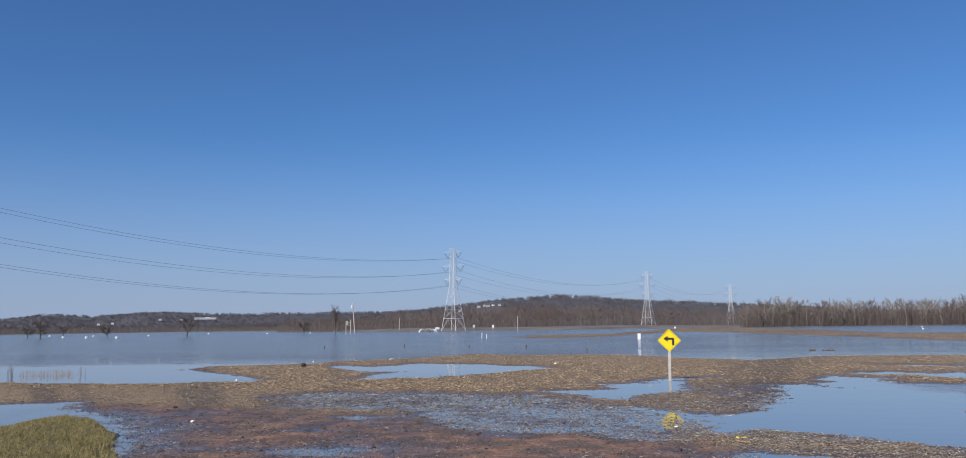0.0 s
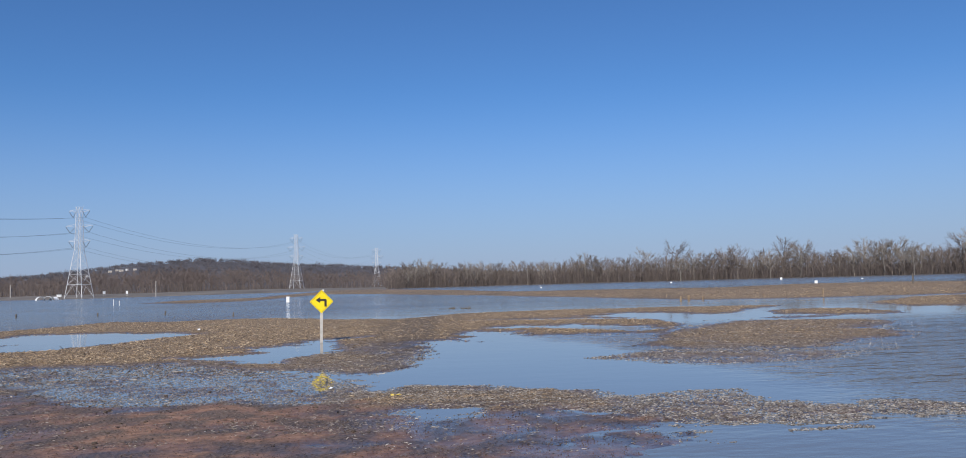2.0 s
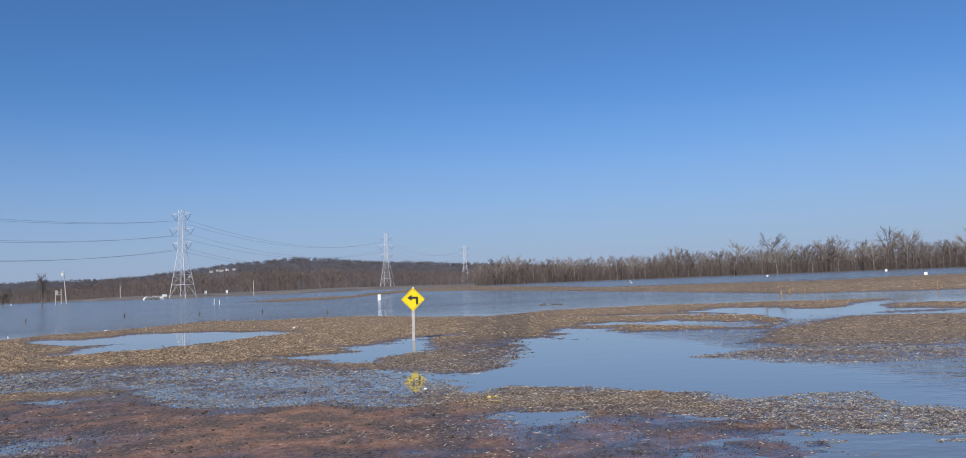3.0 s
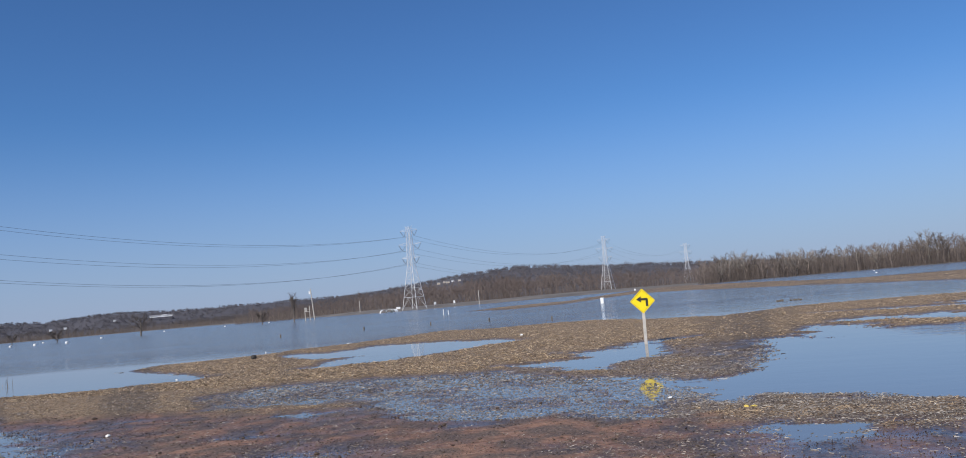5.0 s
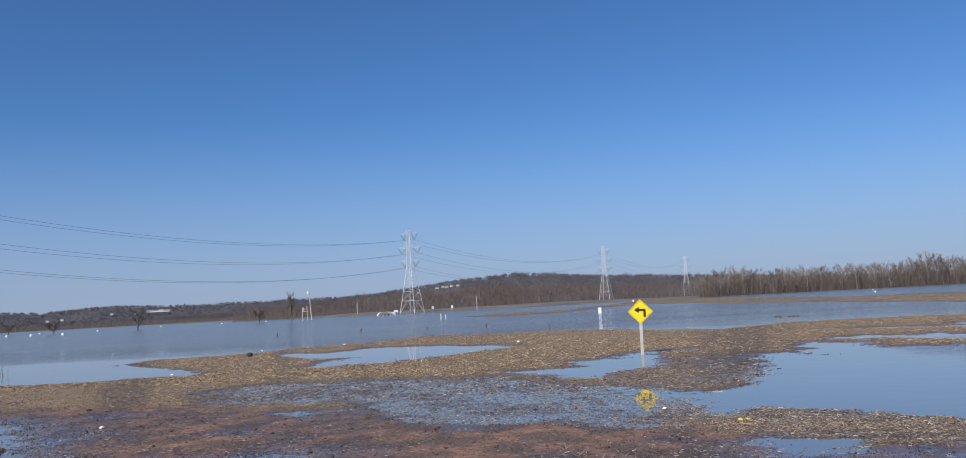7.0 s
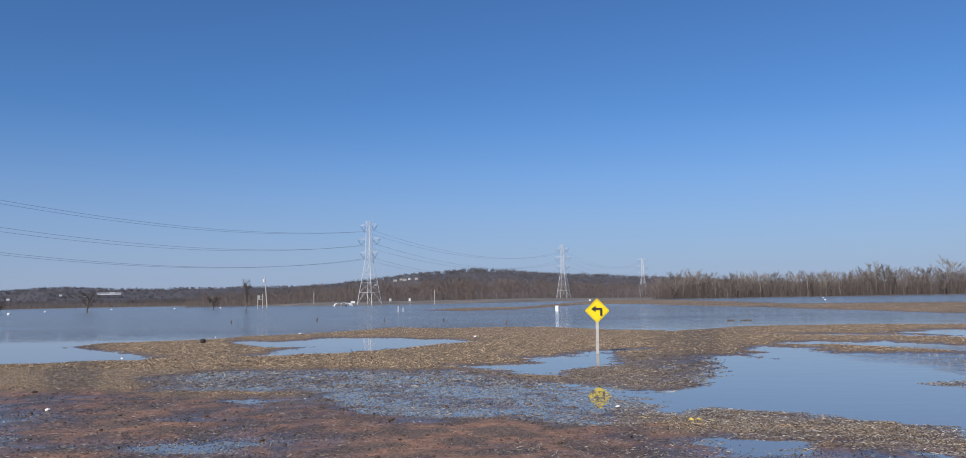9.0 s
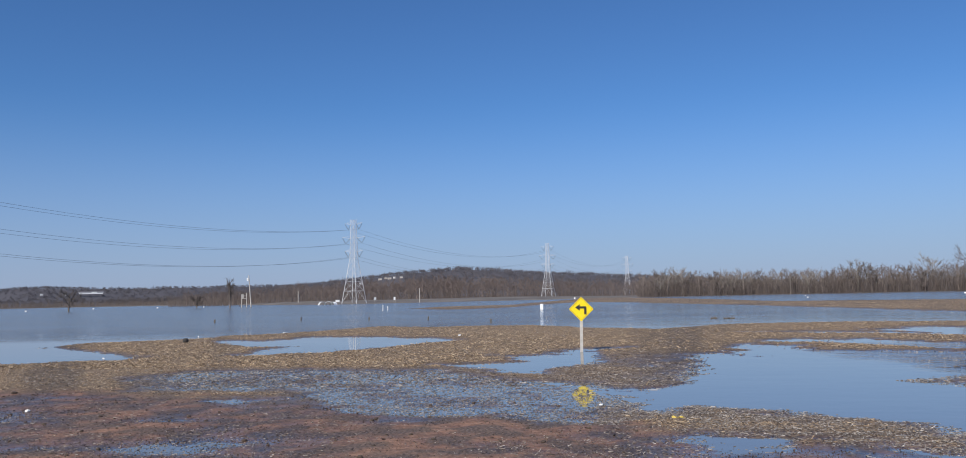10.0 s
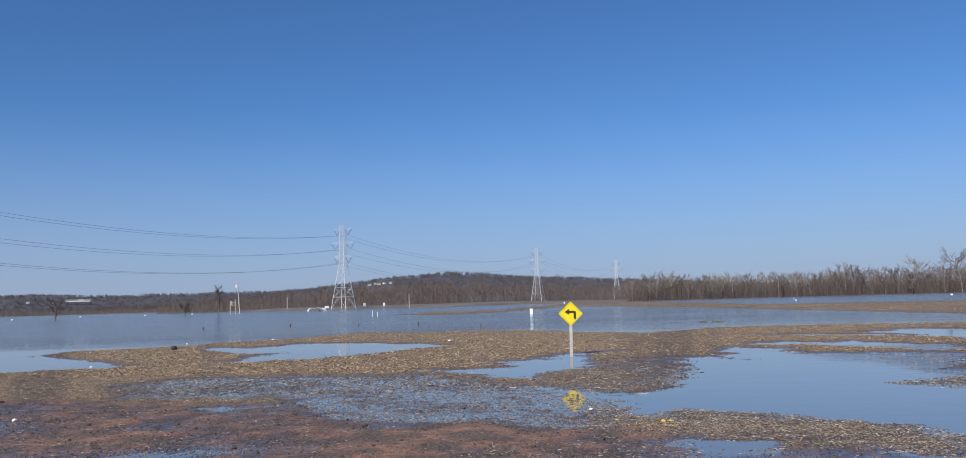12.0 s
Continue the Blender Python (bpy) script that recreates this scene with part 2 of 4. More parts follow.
def raw(name, verts, faces, mat, parent=None, label="", smooth=False):
    """A mesh from arrays; faces all of one size."""
    verts, faces = np.asarray(verts, dtype=np.float32), np.asarray(faces, dtype=np.int32)
    me = bpy.data.meshes.new(name)
    k = faces.shape[1]
    me.vertices.add(len(verts))
    me.vertices.foreach_set("co", verts.ravel())
    me.loops.add(faces.size)
    me.loops.foreach_set("vertex_index", faces.ravel())
    me.polygons.add(len(faces))
    me.polygons.foreach_set("loop_start", np.arange(len(faces), dtype=np.int32) * k)
    me.polygons.foreach_set("use_smooth", np.full(len(faces), smooth))
    me.update(calc_edges=True)
    me.materials.append(mat)
    ob = new(name, me)
    if parent is not None:
        ob.parent = parent
    if label:
        ob["label"] = label
    return ob


def prisms(p0, p1, r0, r1, sides=3):
    """Tapered sticks from p0 to p1 as arrays of vertices and quads."""
    p0, p1 = np.asarray(p0, float), np.asarray(p1, float)
    d = p1 - p0
    d /= np.maximum(np.linalg.norm(d, axis=1, keepdims=True), 1e-9)
    up = np.where(np.abs(d[:, 2:3]) > 0.9, [[1.0, 0, 0]], [[0, 0, 1.0]])
    a = np.cross(d, up)
    a /= np.maximum(np.linalg.norm(a, axis=1, keepdims=True), 1e-9)
    b = np.cross(d, a)
    ang = np.arange(sides) * 2 * np.pi / sides
    ring = np.cos(ang)[None, :, None] * a[:, None] + np.sin(ang)[None, :, None] * b[:, None]
    r0, r1 = np.broadcast_to(r0, len(p0))[:, None, None], np.broadcast_to(r1, len(p0))[:, None, None]
    v = np.concatenate([p0[:, None] + ring * r0, p1[:, None] + ring * r1], axis=1).reshape(-1, 3)
    i = np.arange(sides)
    f = np.stack([i, (i + 1) % sides, (i + 1) % sides + sides, i + sides], axis=1)
    faces = (np.arange(len(p0))[:, None, None] * 2 * sides + f[None]).reshape(-1, 4)
    return v, faces


def slivers(p0, p1, width, seed=0):
    """Fine twigs as thin tapered blades, one triangle each."""
    p0, p1 = np.asarray(p0, float), np.asarray(p1, float)
    g = np.random.default_rng(seed)
    side = np.cross(p1 - p0, g.normal(0, 1, p0.shape))
    side *= (np.broadcast_to(width, len(p0)) / 2)[:, None] / np.maximum(np.linalg.norm(side, axis=1, keepdims=True), 1e-9)
    return np.stack([p0 - side, p0 + side, p1], 1).reshape(-1, 3), np.arange(3 * len(p0)).reshape(-1, 3)


def merged(*pieces):
    """Several (vertices, faces) as one set of triangles."""
    vs, fs, base = [], [], 0
    for v, f in pieces:
        if f.shape[1] == 4:
            f = np.concatenate([f[:, [0, 1, 2]], f[:, [0, 2, 3]]])
        vs.append(v)
        fs.append(f + base)
        base += len(v)
    return np.concatenate(vs), np.concatenate(fs)


def box(bm, sx, sy, sz, m=None, bevel=0.0):
    """A box with its base at the origin of m, its edges rounded."""
    made = bmesh.ops.create_cube(bm, size=1.0)["verts"]
    bmesh.ops.transform(bm, matrix=(m or Matrix()) @ Matrix.Translation((0, 0, sz / 2)) @ Matrix.Diagonal((sx, sy, sz, 1)), verts=made)
    if bevel:
        edges = list({e for v in made for e in v.link_edges})
        bmesh.ops.bevel(bm, geom=edges, offset=bevel, segments=1, affect="EDGES")
    return bm


def rod(bm, a, b, r0, r1=None, sides=8):
    a, b = Vector(a), Vector(b)
    d = b - a
    m = Matrix.Translation((a + b) / 2) @ d.to_track_quat("Z", "Y").to_matrix().to_4x4()
    bmesh.ops.create_cone(bm, cap_ends=True, segments=sides, radius1=r0, radius2=r0 if r1 is None else r1, depth=d.length, matrix=m)
    return bm


def empty(name, m, **tags):
    ob = new(name)
    ob.matrix_world = m
    return tagged(ob, **tags)


# ---------------------------------------------------------------- the land
def lattice(ix, iy, seed):
    h = (ix.astype(np.int64) * 374761393 + iy.astype(np.int64) * 668265263 + seed * 144665) & 0x7FFFFFFF
    h = ((h ^ (h >> 13)) * 1274126177) & 0x7FFFFFFF
    return ((h ^ (h >> 16)) & 0xFFFF) / 65535.0


def value_noise(x, y, seed=0, octaves=3):
    """Smooth noise from -1 to 1."""
    total, amp, norm = 0, 1.0, 0
    for o in range(octaves):
        ix, iy = np.floor(x), np.floor(y)
        fx, fy = x - ix, y - iy
        fx, fy = fx * fx * (3 - 2 * fx), fy * fy * (3 - 2 * fy)
        a, b = lattice(ix, iy, seed + o), lattice(ix + 1, iy, seed + o)
        c, d = lattice(ix, iy + 1, seed + o), lattice(ix + 1, iy + 1, seed + o)
        total = total + amp * (a + (b - a) * fx + (c - a) * fy + (a - b - c + d) * fx * fy)
        norm, amp, x, y = norm + amp, amp * 0.5, x * 2.03 + 11.3, y * 2.03 + 5.7
    return total / norm * 2 - 1


def signed(poly, x, y, reach):
    """Metres inside an outline (negative outside, no less than -reach)."""
    q = np.array(poly, float)
    out = np.full(x.shape, -reach)
    near = (x > q[:, 0].min() - reach) & (x < q[:, 0].max() + reach) & (y > q[:, 1].min() - reach) & (y < q[:, 1].max() + reach)
    px, py = x[near], y[near]
    best, inside = np.full(px.shape, 1e9), np.zeros(px.shape, bool)
    for (ax, ay), (bx, by) in zip(q, np.roll(q, -1, axis=0)):
        ex, ey = bx - ax, by - ay
        t = np.clip(((px - ax) * ex + (py - ay) * ey) / (ex * ex + ey * ey + 1e-9), 0, 1)
        best = np.minimum(best, (px - ax - t * ex) ** 2 + (py - ay - t * ey) ** 2)
        cross = ((ay > py) != (by > py))
        inside ^= cross & (px < ex * (py - ay) / (ey if abs(ey) > 1e-9 else 1e-9) + ax)
    d = np.sqrt(best)
    out[near] = np.maximum(np.where(inside, d, -d), -reach)
    return out


# shorelines in plan, metres
LAKE = [(-43.9, 32.9), (-35.3, 34.3), (-28.9, 33.5), (-25.3, 33.6), (-23.4, 34.9), (-21.5, 35.7), (-20.9, 37.1), (-24.1, 40.2), (-27.9, 43.2), (-32.3, 46.8), (-32.9, 50.8), (-31.1, 52.3), (-27.3, 54.6), (-26.9, 58.8), (-23.2, 61.9), (-21.1, 66.1), (-19.0, 73.6), (-12.5, 69.1), (-4.8, 70.3), (0.3, 62.8), (4.6, 59.7), (9.6, 65.0), (16.6, 66.1), (22.6, 65.1), (36.6, 60.4), (29.8, 54.5), (25.5, 47.5), (22.0, 43.5), (18.6, 39.8), (16.5, 36.6), (14.0, 32.5), (11.5, 28.8), (15.0, 18.0)]
POOL = [(-24.1, 50.5), (-23.8, 52.4), (-20.0, 51.2), (-19.4, 55.3), (-13.9, 54.1), (-9.2, 51.0), (-7.1, 48.3), (-8.6, 45.8), (-10.9, 42.3), (-12.1, 39.9), (-13.5, 38.6), (-17.0, 37.5), (-16.4, 39.7), (-17.1, 43.0), (-16.4, 44.3), (-18.6, 44.9)]
SIGN_POOL = [(-3.8, 35.7), (-2.5, 35.8), (-1.7, 36.0), (-1.4, 38.6), (-0.7, 39.6), (1.6, 40.8), (-0.3, 38.3), (0.3, 34.5), (0.3, 31.8), (-0.5, 31.1), (-1.4, 29.5), (-1.8, 27.6), (-3.0, 28.0), (-4.3, 29.7), (-5.6, 31.0), (-4.3, 31.8), (-2.8, 32.7)]
SMALL_POOL = [(-3.0, 24.1), (-2.0, 25.7), (-0.9, 25.2), (-0.5, 24.2), (-1.0, 23.4), (-2.2, 23.6)]
BIG_POOL = [(0.2, 21.2), (0.8, 23.1), (1.9, 24.0), (2.4, 24.5), (3.0, 26.9), (3.6, 30.9), (4.0, 35.4), (5.2, 35.8), (6.1, 33.9), (7.0, 33.0), (6.1, 35.2), (6.5, 39.0), (7.5, 41.5), (9.5, 39.4), (9.2, 36.6), (11.3, 35.7), (13.7, 35.8), (21.9, 21.5), (6.6, 5.1), (2.8, 6.0), (4.8, 10.4), (6.3, 10.6), (5.8, 11.9), (5.5, 12.4), (6.1, 12.7), (6.0, 16.9), (4.3, 18.0), (3.1, 19.1), (2.2, 19.8), (1.2, 18.7)]
CHANNEL = [(16.5, 54.0), (20.8, 54.7), (23.9, 51.3), (26.8, 50.8), (29.9, 50.0), (26.9, 44.8), (22.2, 43.4), (18.6, 39.4), (19.0, 43.6), (18.9, 49.4)]
SLIT = [(11.1, 42.5), (13.6, 44.1), (16.4, 39.8), (15.9, 37.0), (14.6, 36.8), (12.3, 39.6)]
FAR_CHANNEL = [(19.1, 56.4), (21.3, 57.3), (24.4, 52.7), (22.8, 49.2), (19.2, 54.4)]
THIN_CHANNEL = [(9.2, 52.9), (13.2, 52.8), (17.3, 50.2), (20.9, 46.5), (20.2, 44.8), (16.9, 48.9), (12.7, 50.7)]
MID_CHANNEL = [(8.9, 44.2), (11.3, 45.1), (12.9, 43.4), (10.4, 41.6), (8.9, 42.6)]
ISLAND = [(11.5, 28.6), (14.0, 33.0), (16.6, 36.4), (20.3, 40.2), (22.8, 42.1), (25.5, 40.5), (28.4, 38.7), (27.9, 35.1), (23.7, 32.8), (24.5, 30.5), (22.4, 28.2), (20.0, 27.0), (17.3, 25.2), (15.5, 25.3), (12.8, 26.3)]
LOW_ISLAND = [(8.5, 24.6), (10.2, 25.7), (12.2, 26.0), (15.4, 24.8), (16.8, 22.7), (14.7, 21.4), (13.4, 21.2), (11.5, 21.3), (10.0, 22.4)]
UPPER_ISLAND = [(29.2, 51.2), (33.5, 53.7), (35.9, 52.2), (35.3, 46.7), (34.6, 43.5), (30.2, 43.7), (28.6, 47.8)]
BAR = [(24.0, 43.8), (27.5, 44.4), (29.3, 43.5), (26.6, 42.2)]
DEBRIS_STRIP = [(1.2, 18.5), (2.2, 19.5), (3.1, 19.0), (4.3, 17.9), (5.6, 16.4), (6.6, 15.8), (8.2, 16.1), (9.1, 15.8), (8.9, 14.9), (8.5, 14.1), (9.0, 13.5), (10.0, 13.0), (9.7, 12.4), (9.1, 11.7), (8.0, 11.8), (7.0, 12.2), (6.4, 12.8), (5.9, 13.8), (4.4, 15.3), (2.7, 16.1)]
FAR_DEBRIS = [(10.7, 13.3), (11.4, 13.2), (11.9, 12.6), (11.2, 11.9), (10.4, 11.8), (10.2, 12.4)]
PUDDLE_A = [(1.5, 15.6), (2.2, 16.0), (3.4, 15.3), (2.6, 14.9), (2.0, 14.3), (1.7, 14.7)]
PUDDLE_B = [(5.0, 14.7), (5.7, 14.9), (5.8, 14.3), (5.5, 13.6), (5.1, 14.0)]
PUDDLE_C = [(4.6, 12.2), (5.3, 12.3), (4.8, 11.4), (4.6, 11.6)]
PUDDLE_D = [(2.0, 15.4), (2.7, 15.8), (3.5, 14.9), (3.0, 14.6), (2.0, 14.5)]
PUDDLE_E = [(-9.7, 21.1), (-9.5, 21.6), (-8.8, 21.2), (-8.7, 20.4), (-9.2, 20.4)]
GRASS_POOL = [(-28.4, 21.7), (-24.6, 23.4), (-23.6, 24.1), (-22.4, 25.0), (-21.2, 23.8), (-20.5, 22.3), (-18.9, 21.6), (-16.7, 19.7), (-15.1, 18.0), (-13.6, 16.1), (-11.5, 13.2), (-8.7, 9.6), (-13.0, 8.9)]
GRASS = [(-18.7, 13.7), (-18.1, 16.7), (-18.7, 18.7), (-18.6, 19.9), (-17.3, 19.3), (-15.8, 17.9), (-14.5, 16.7), (-13.1, 15.1), (-11.2, 12.7), (-8.2, 8.6), (-9.1, 5.7)]
FAR_BAR = [(-41.2, 182.0), (-38.1, 211.2), (-23.0, 219.7), (-3.5, 440.2), (19.8, 457.1), (36.4, 316.0), (41.6, 188.7), (63.3, 174.0), (77.6, 156.9), (104.8, 172.8), (121.4, 159.8), (122.6, 129.0), (67.4, 70.0), (60.0, 73.0), (47.0, 74.5), (36.0, 82.0), (27.0, 148.0), (20.0, 174.9), (9.6, 223.3), (-4.0, 254.4), (-12.1, 201.5), (-17.5, 166.6), (-26.1, 157.9)]
FAR_TONGUE = [(42.5, 59.1), (52.9, 68.4), (61.4, 70.9), (60.3, 62.4), (45.8, 46.9), (40.9, 52.5)]
MUD = [(-21.2, 23.3), (-17.3, 23.4), (-11.9, 22.5), (-10.1, 20.7), (-8.4, 21.8), (-6.4, 20.0), (-3.3, 18.0), (0.8, 16.8), (2.4, 14.6), (4.6, 14.4), (5.4, 13.0), (6.3, 10.6), (4.6, 8.5), (1.1, 6.1), (-9.8, 6.9), (-17, 17)]
WET_STUBBLE = [(-16.5, 27.9), (-14.2, 30.3), (-11.1, 30.3), (-5.3, 29.4), (-3.3, 27.0), (-0.2, 22.8), (0.7, 19.5), (0.1, 17.1), (-4.8, 18.6), (-6.5, 20.4), (-8.7, 22.9), (-13.3, 23.3)]
LAKE += [(60.0, 8.0), (900.0, 60.0), (3000.0, 4000.0), (-4000.0, 4000.0), (-900.0, 20.0)]

WET_LOBE = [(0.2, 23.5), (1.9, 24.3), (3.2, 27.3), (4.0, 33.0), (4.3, 36.0), (1.2, 36.8), (0.7, 33.0), (-0.4, 29.8), (-1.4, 27.0), (-1.2, 25.0)]
STUBBLE_POOL = [(-1.5, 21.8), (-1.1, 24.3), (-0.1, 24.8), (0.6, 23.0), (0.6, 20.4), (0.2, 19.2), (-0.6, 19.0), (-1.2, 20.0)]


PONDS = [LAKE, POOL, SIGN_POOL, SMALL_POOL, BIG_POOL, CHANNEL, SLIT, FAR_CHANNEL, THIN_CHANNEL, MID_CHANNEL, PUDDLE_A, PUDDLE_B, PUDDLE_C, PUDDLE_D, PUDDLE_E, STUBBLE_POOL, GRASS_POOL]
BANKS = [(ISLAND, 0.05), (LOW_ISLAND, 0.016), (UPPER_ISLAND, 0.055), (BAR, 0.03), (DEBRIS_STRIP, 0.009), (FAR_DEBRIS, 0.008), (FAR_BAR, 0.16), (FAR_TONGUE, 0.08)]


def smooth(a, b, x):
    t = np.clip((x - a) / (b - a), 0, 1)
    return t * t * (3 - 2 * t)


def far_shore(x, y):
    """How many metres a point lies past the far shore of the flood."""
    az = np.degrees(np.arctan2(x, np.maximum(y, 1.0)))
    d = np.hypot(x, y)
    shore = np.interp(az, [-60, -34, -26, -22, -18, -4, 1, 6, 14, 45], [880, 860, 640, 480, 395, 400, 430, 470, 470, 430])
    return np.where(y > 50, d - shore, -300.0)


def thin_straw(x, y):
    """Where the straw has washed thin and dark soil shows, in streaks along the drift."""
    g = np.clip(y / 30.0, 0.6, 4.0)
    return 0.75 * smooth(0.0, 0.36, value_noise(x / (3.4 * g), y / (0.42 * g), 61, 4))


def lay(x, y):
    """Height of the land over the water, and how much litter, turf, wet and wood floor covers it."""
    grain = np.clip(y / 30.0, 0.5, 6.0)
    wx = x + 0.55 * grain * value_noise(x / (1.6 * grain), y / (1.6 * grain), 3, 4)
    wy = y + 0.75 * grain * value_noise(x / (2.2 * grain), y / (2.2 * grain), 9, 4)
    wx = wx + 0.30 * value_noise(x / 0.55, y / 0.75, 13, 2)
    wy = wy + 0.35 * value_noise(x / 0.7, y / 0.6, 17, 2) + 0.4 * value_noise(x / 1.7, y / 0.5, 19, 3)
    wx = wx + 0.7 * value_noise(x / 1.6, y / 0.32, 23, 3)
    mud = signed(MUD, wx, wy, 3.0)
    soaked = signed(WET_STUBBLE, wx, wy, 3.0)
    wash = value_noise(x / 3.5, y / 1.6, 41, 3)
    patch = value_noise(x / 1.9, y / 1.1, 43, 4)
    lobe = signed(WET_LOBE, wx, wy, 3.0)
    flat = smooth(-1.5, 1.5, mud)
    top = 0.10 - (0.072 - 0.034 * np.minimum(wash, 0.5) - 0.030 * patch) * flat - (0.104 - 0.02 * wash) * smooth(-1.0, 0.8, soaked) - (0.058 - 0.03 * patch) * smooth(-0.6, 1.0, lobe)
    dry = np.full(x.shape, 4.0)
    for p in PONDS:
        dry = np.minimum(dry, -signed(p, wx, wy, 4.0))
    h = np.where(dry > 0, top * (1 - np.exp(-np.maximum(dry, 0) / 1.1)) + 0.002, np.maximum(dry * 0.12, -0.35))
    for p, peak in BANKS:
        s = signed(p, wx, wy, 4.0)
        b = np.where(s > 0, peak * (1 - np.exp(-np.maximum(s, 0) / (0.9 if peak < 0.12 else 8.0))) + 0.004, np.maximum(s * 0.12, -0.35))
        h = np.maximum(h, b)
    s = signed(GRASS, x + 0.25 * value_noise(x, y, 21), y + 0.25 * value_noise(x, y, 22), 4.0)
    turf = smooth(-0.05, 0.1, s)
    h = np.maximum(h, np.where(s > 0, 0.06 + 0.30 * smooth(0, 3.5, s), np.maximum(s * 0.5, -0.35)))
    rough = (0.026 * value_noise(x / 0.9, y / 0.9, 31, 3) + 0.022 * value_noise(x / 0.2, y / 0.26, 37, 2)) * (1 - 0.45 * flat)
    h = h + np.where(h > -0.05, rough * np.clip(0.75 + h * 6, 0.3, 1.0), 0)
    f = far_shore(x, y)
    woods = smooth(-4, 2, f)
    level = np.interp(np.degrees(np.arctan2(x, np.maximum(y, 1.0))), [-60, -24, -20, -5, 2, 45], [0.35, 0.4, 1.5, 1.5, 0.45, 0.35])
    h = np.where(f > -8, np.maximum(h, -0.1 + level * smooth(-8, 30, f)), h)
    # the road bank on which the camera is carried
    bank = smooth(9.5, 3.0, y) * smooth(-60, -20, -np.abs(x))
    h = np.maximum(h, -0.35 + 1.25 * bank)
    turf = np.maximum(turf, smooth(0.2, 0.5, bank))
    wet = np.clip(1.0 - h / 0.06, 0, 1)
    bare = smooth(-0.8, 0.8, mud + 0.8 * value_noise(x / 2.0, y / 2.0, 51, 3))
    litter = np.clip(1 - 0.95 * bare, 0, 1) * np.clip(0.25 + h / 0.05, 0.15, 1)
    return h, litter, turf, wet, woods


def sheet(name, us, ys, mat, fields):
    """A sheet that grows coarser with distance, with named surface attributes."""
    widths = np.where(ys > 8, ys, 16 - ys)
    gx, gy = us[None, :] * widths[:, None], np.repeat(ys[:, None], len(us), axis=1)
    x, y = gx.ravel(), gy.ravel()
    z, attrs = fields(x, y)
    nu = len(us)
    i = (np.arange(len(ys) - 1)[:, None] * nu + np.arange(nu - 1)[None]).ravel()
    ob = raw(name, np.stack([x, y, z], 1), np.stack([i, i + 1, i + nu + 1, i + nu], 1), mat, smooth=True)
    for key, val in attrs.items():
        a = ob.data.attributes.new(key, "FLOAT", "POINT")
        a.data.foreach_set("value", np.asarray(val, dtype=np.float32))
    return ob


def ground_fields(x, y):
    h, litter, turf, wet, woods = lay(x, y)
    return h, {"litter": litter, "turf": turf, "wet": wet, "woods": woods, "thin": thin_straw(x, y)}


def water_fields(x, y):
    open_reach = smooth(50, 95, y + 9 * value_noise(x / 25, y / 25, 5, 2))
    lee = smooth(-35, 15, x + 14 * value_noise(x / 30, y / 30, 7, 2)) * smooth(215, 165, y) * smooth(-70, -25, signed(FAR_BAR, x, y, 70.0))
    open_reach = open_reach * (1 - 0.8 * lee)
    right = smooth(8.5, 15, x + 2 * value_noise(x / 3, y / 3, 6, 2)) * smooth(44, 30, y)
    low = smooth(1.0, 6.0, x) * smooth(14.5, 12.0, y) * 0.25
    return np.zeros(x.shape), {"reach": open_reach, "ruffle": np.clip(open_reach * 1.0 + right * 0.45 + low * 0.3 + 0.008, 0, 1)}


near_rows = np.concatenate([np.linspace(-70, 8, 26)[:-1], 8 * np.exp(np.arange(0, 4.2, 0.009)), np.geomspace(560, 4800, 45)])
near_cols = np.concatenate([np.linspace(-4.0, -1.15, 14)[:-1], np.linspace(-1.15, 1.02, 490), np.linspace(1.02, 4.0, 14)[1:]])
ground = sheet("ground", near_cols, near_rows, SOIL, ground_fields)
tagged(ground, "flooded corn field of red-brown mud and straw litter", "ground", kind="structure")
water = sheet("water", np.concatenate([np.linspace(-3.9, 3.9, 240)]), np.concatenate([np.linspace(-60, 8, 8)[:-1], np.geomspace(8, 4790, 230)]), WATER, water_fields)
tagged(water, "silty blue-reflecting flood water over the fields", "water", kind="structure")


def land_height(x, y):
    return float(max(lay(np.array([float(x)]), np.array([float(y)]))[0][0], -0.3))


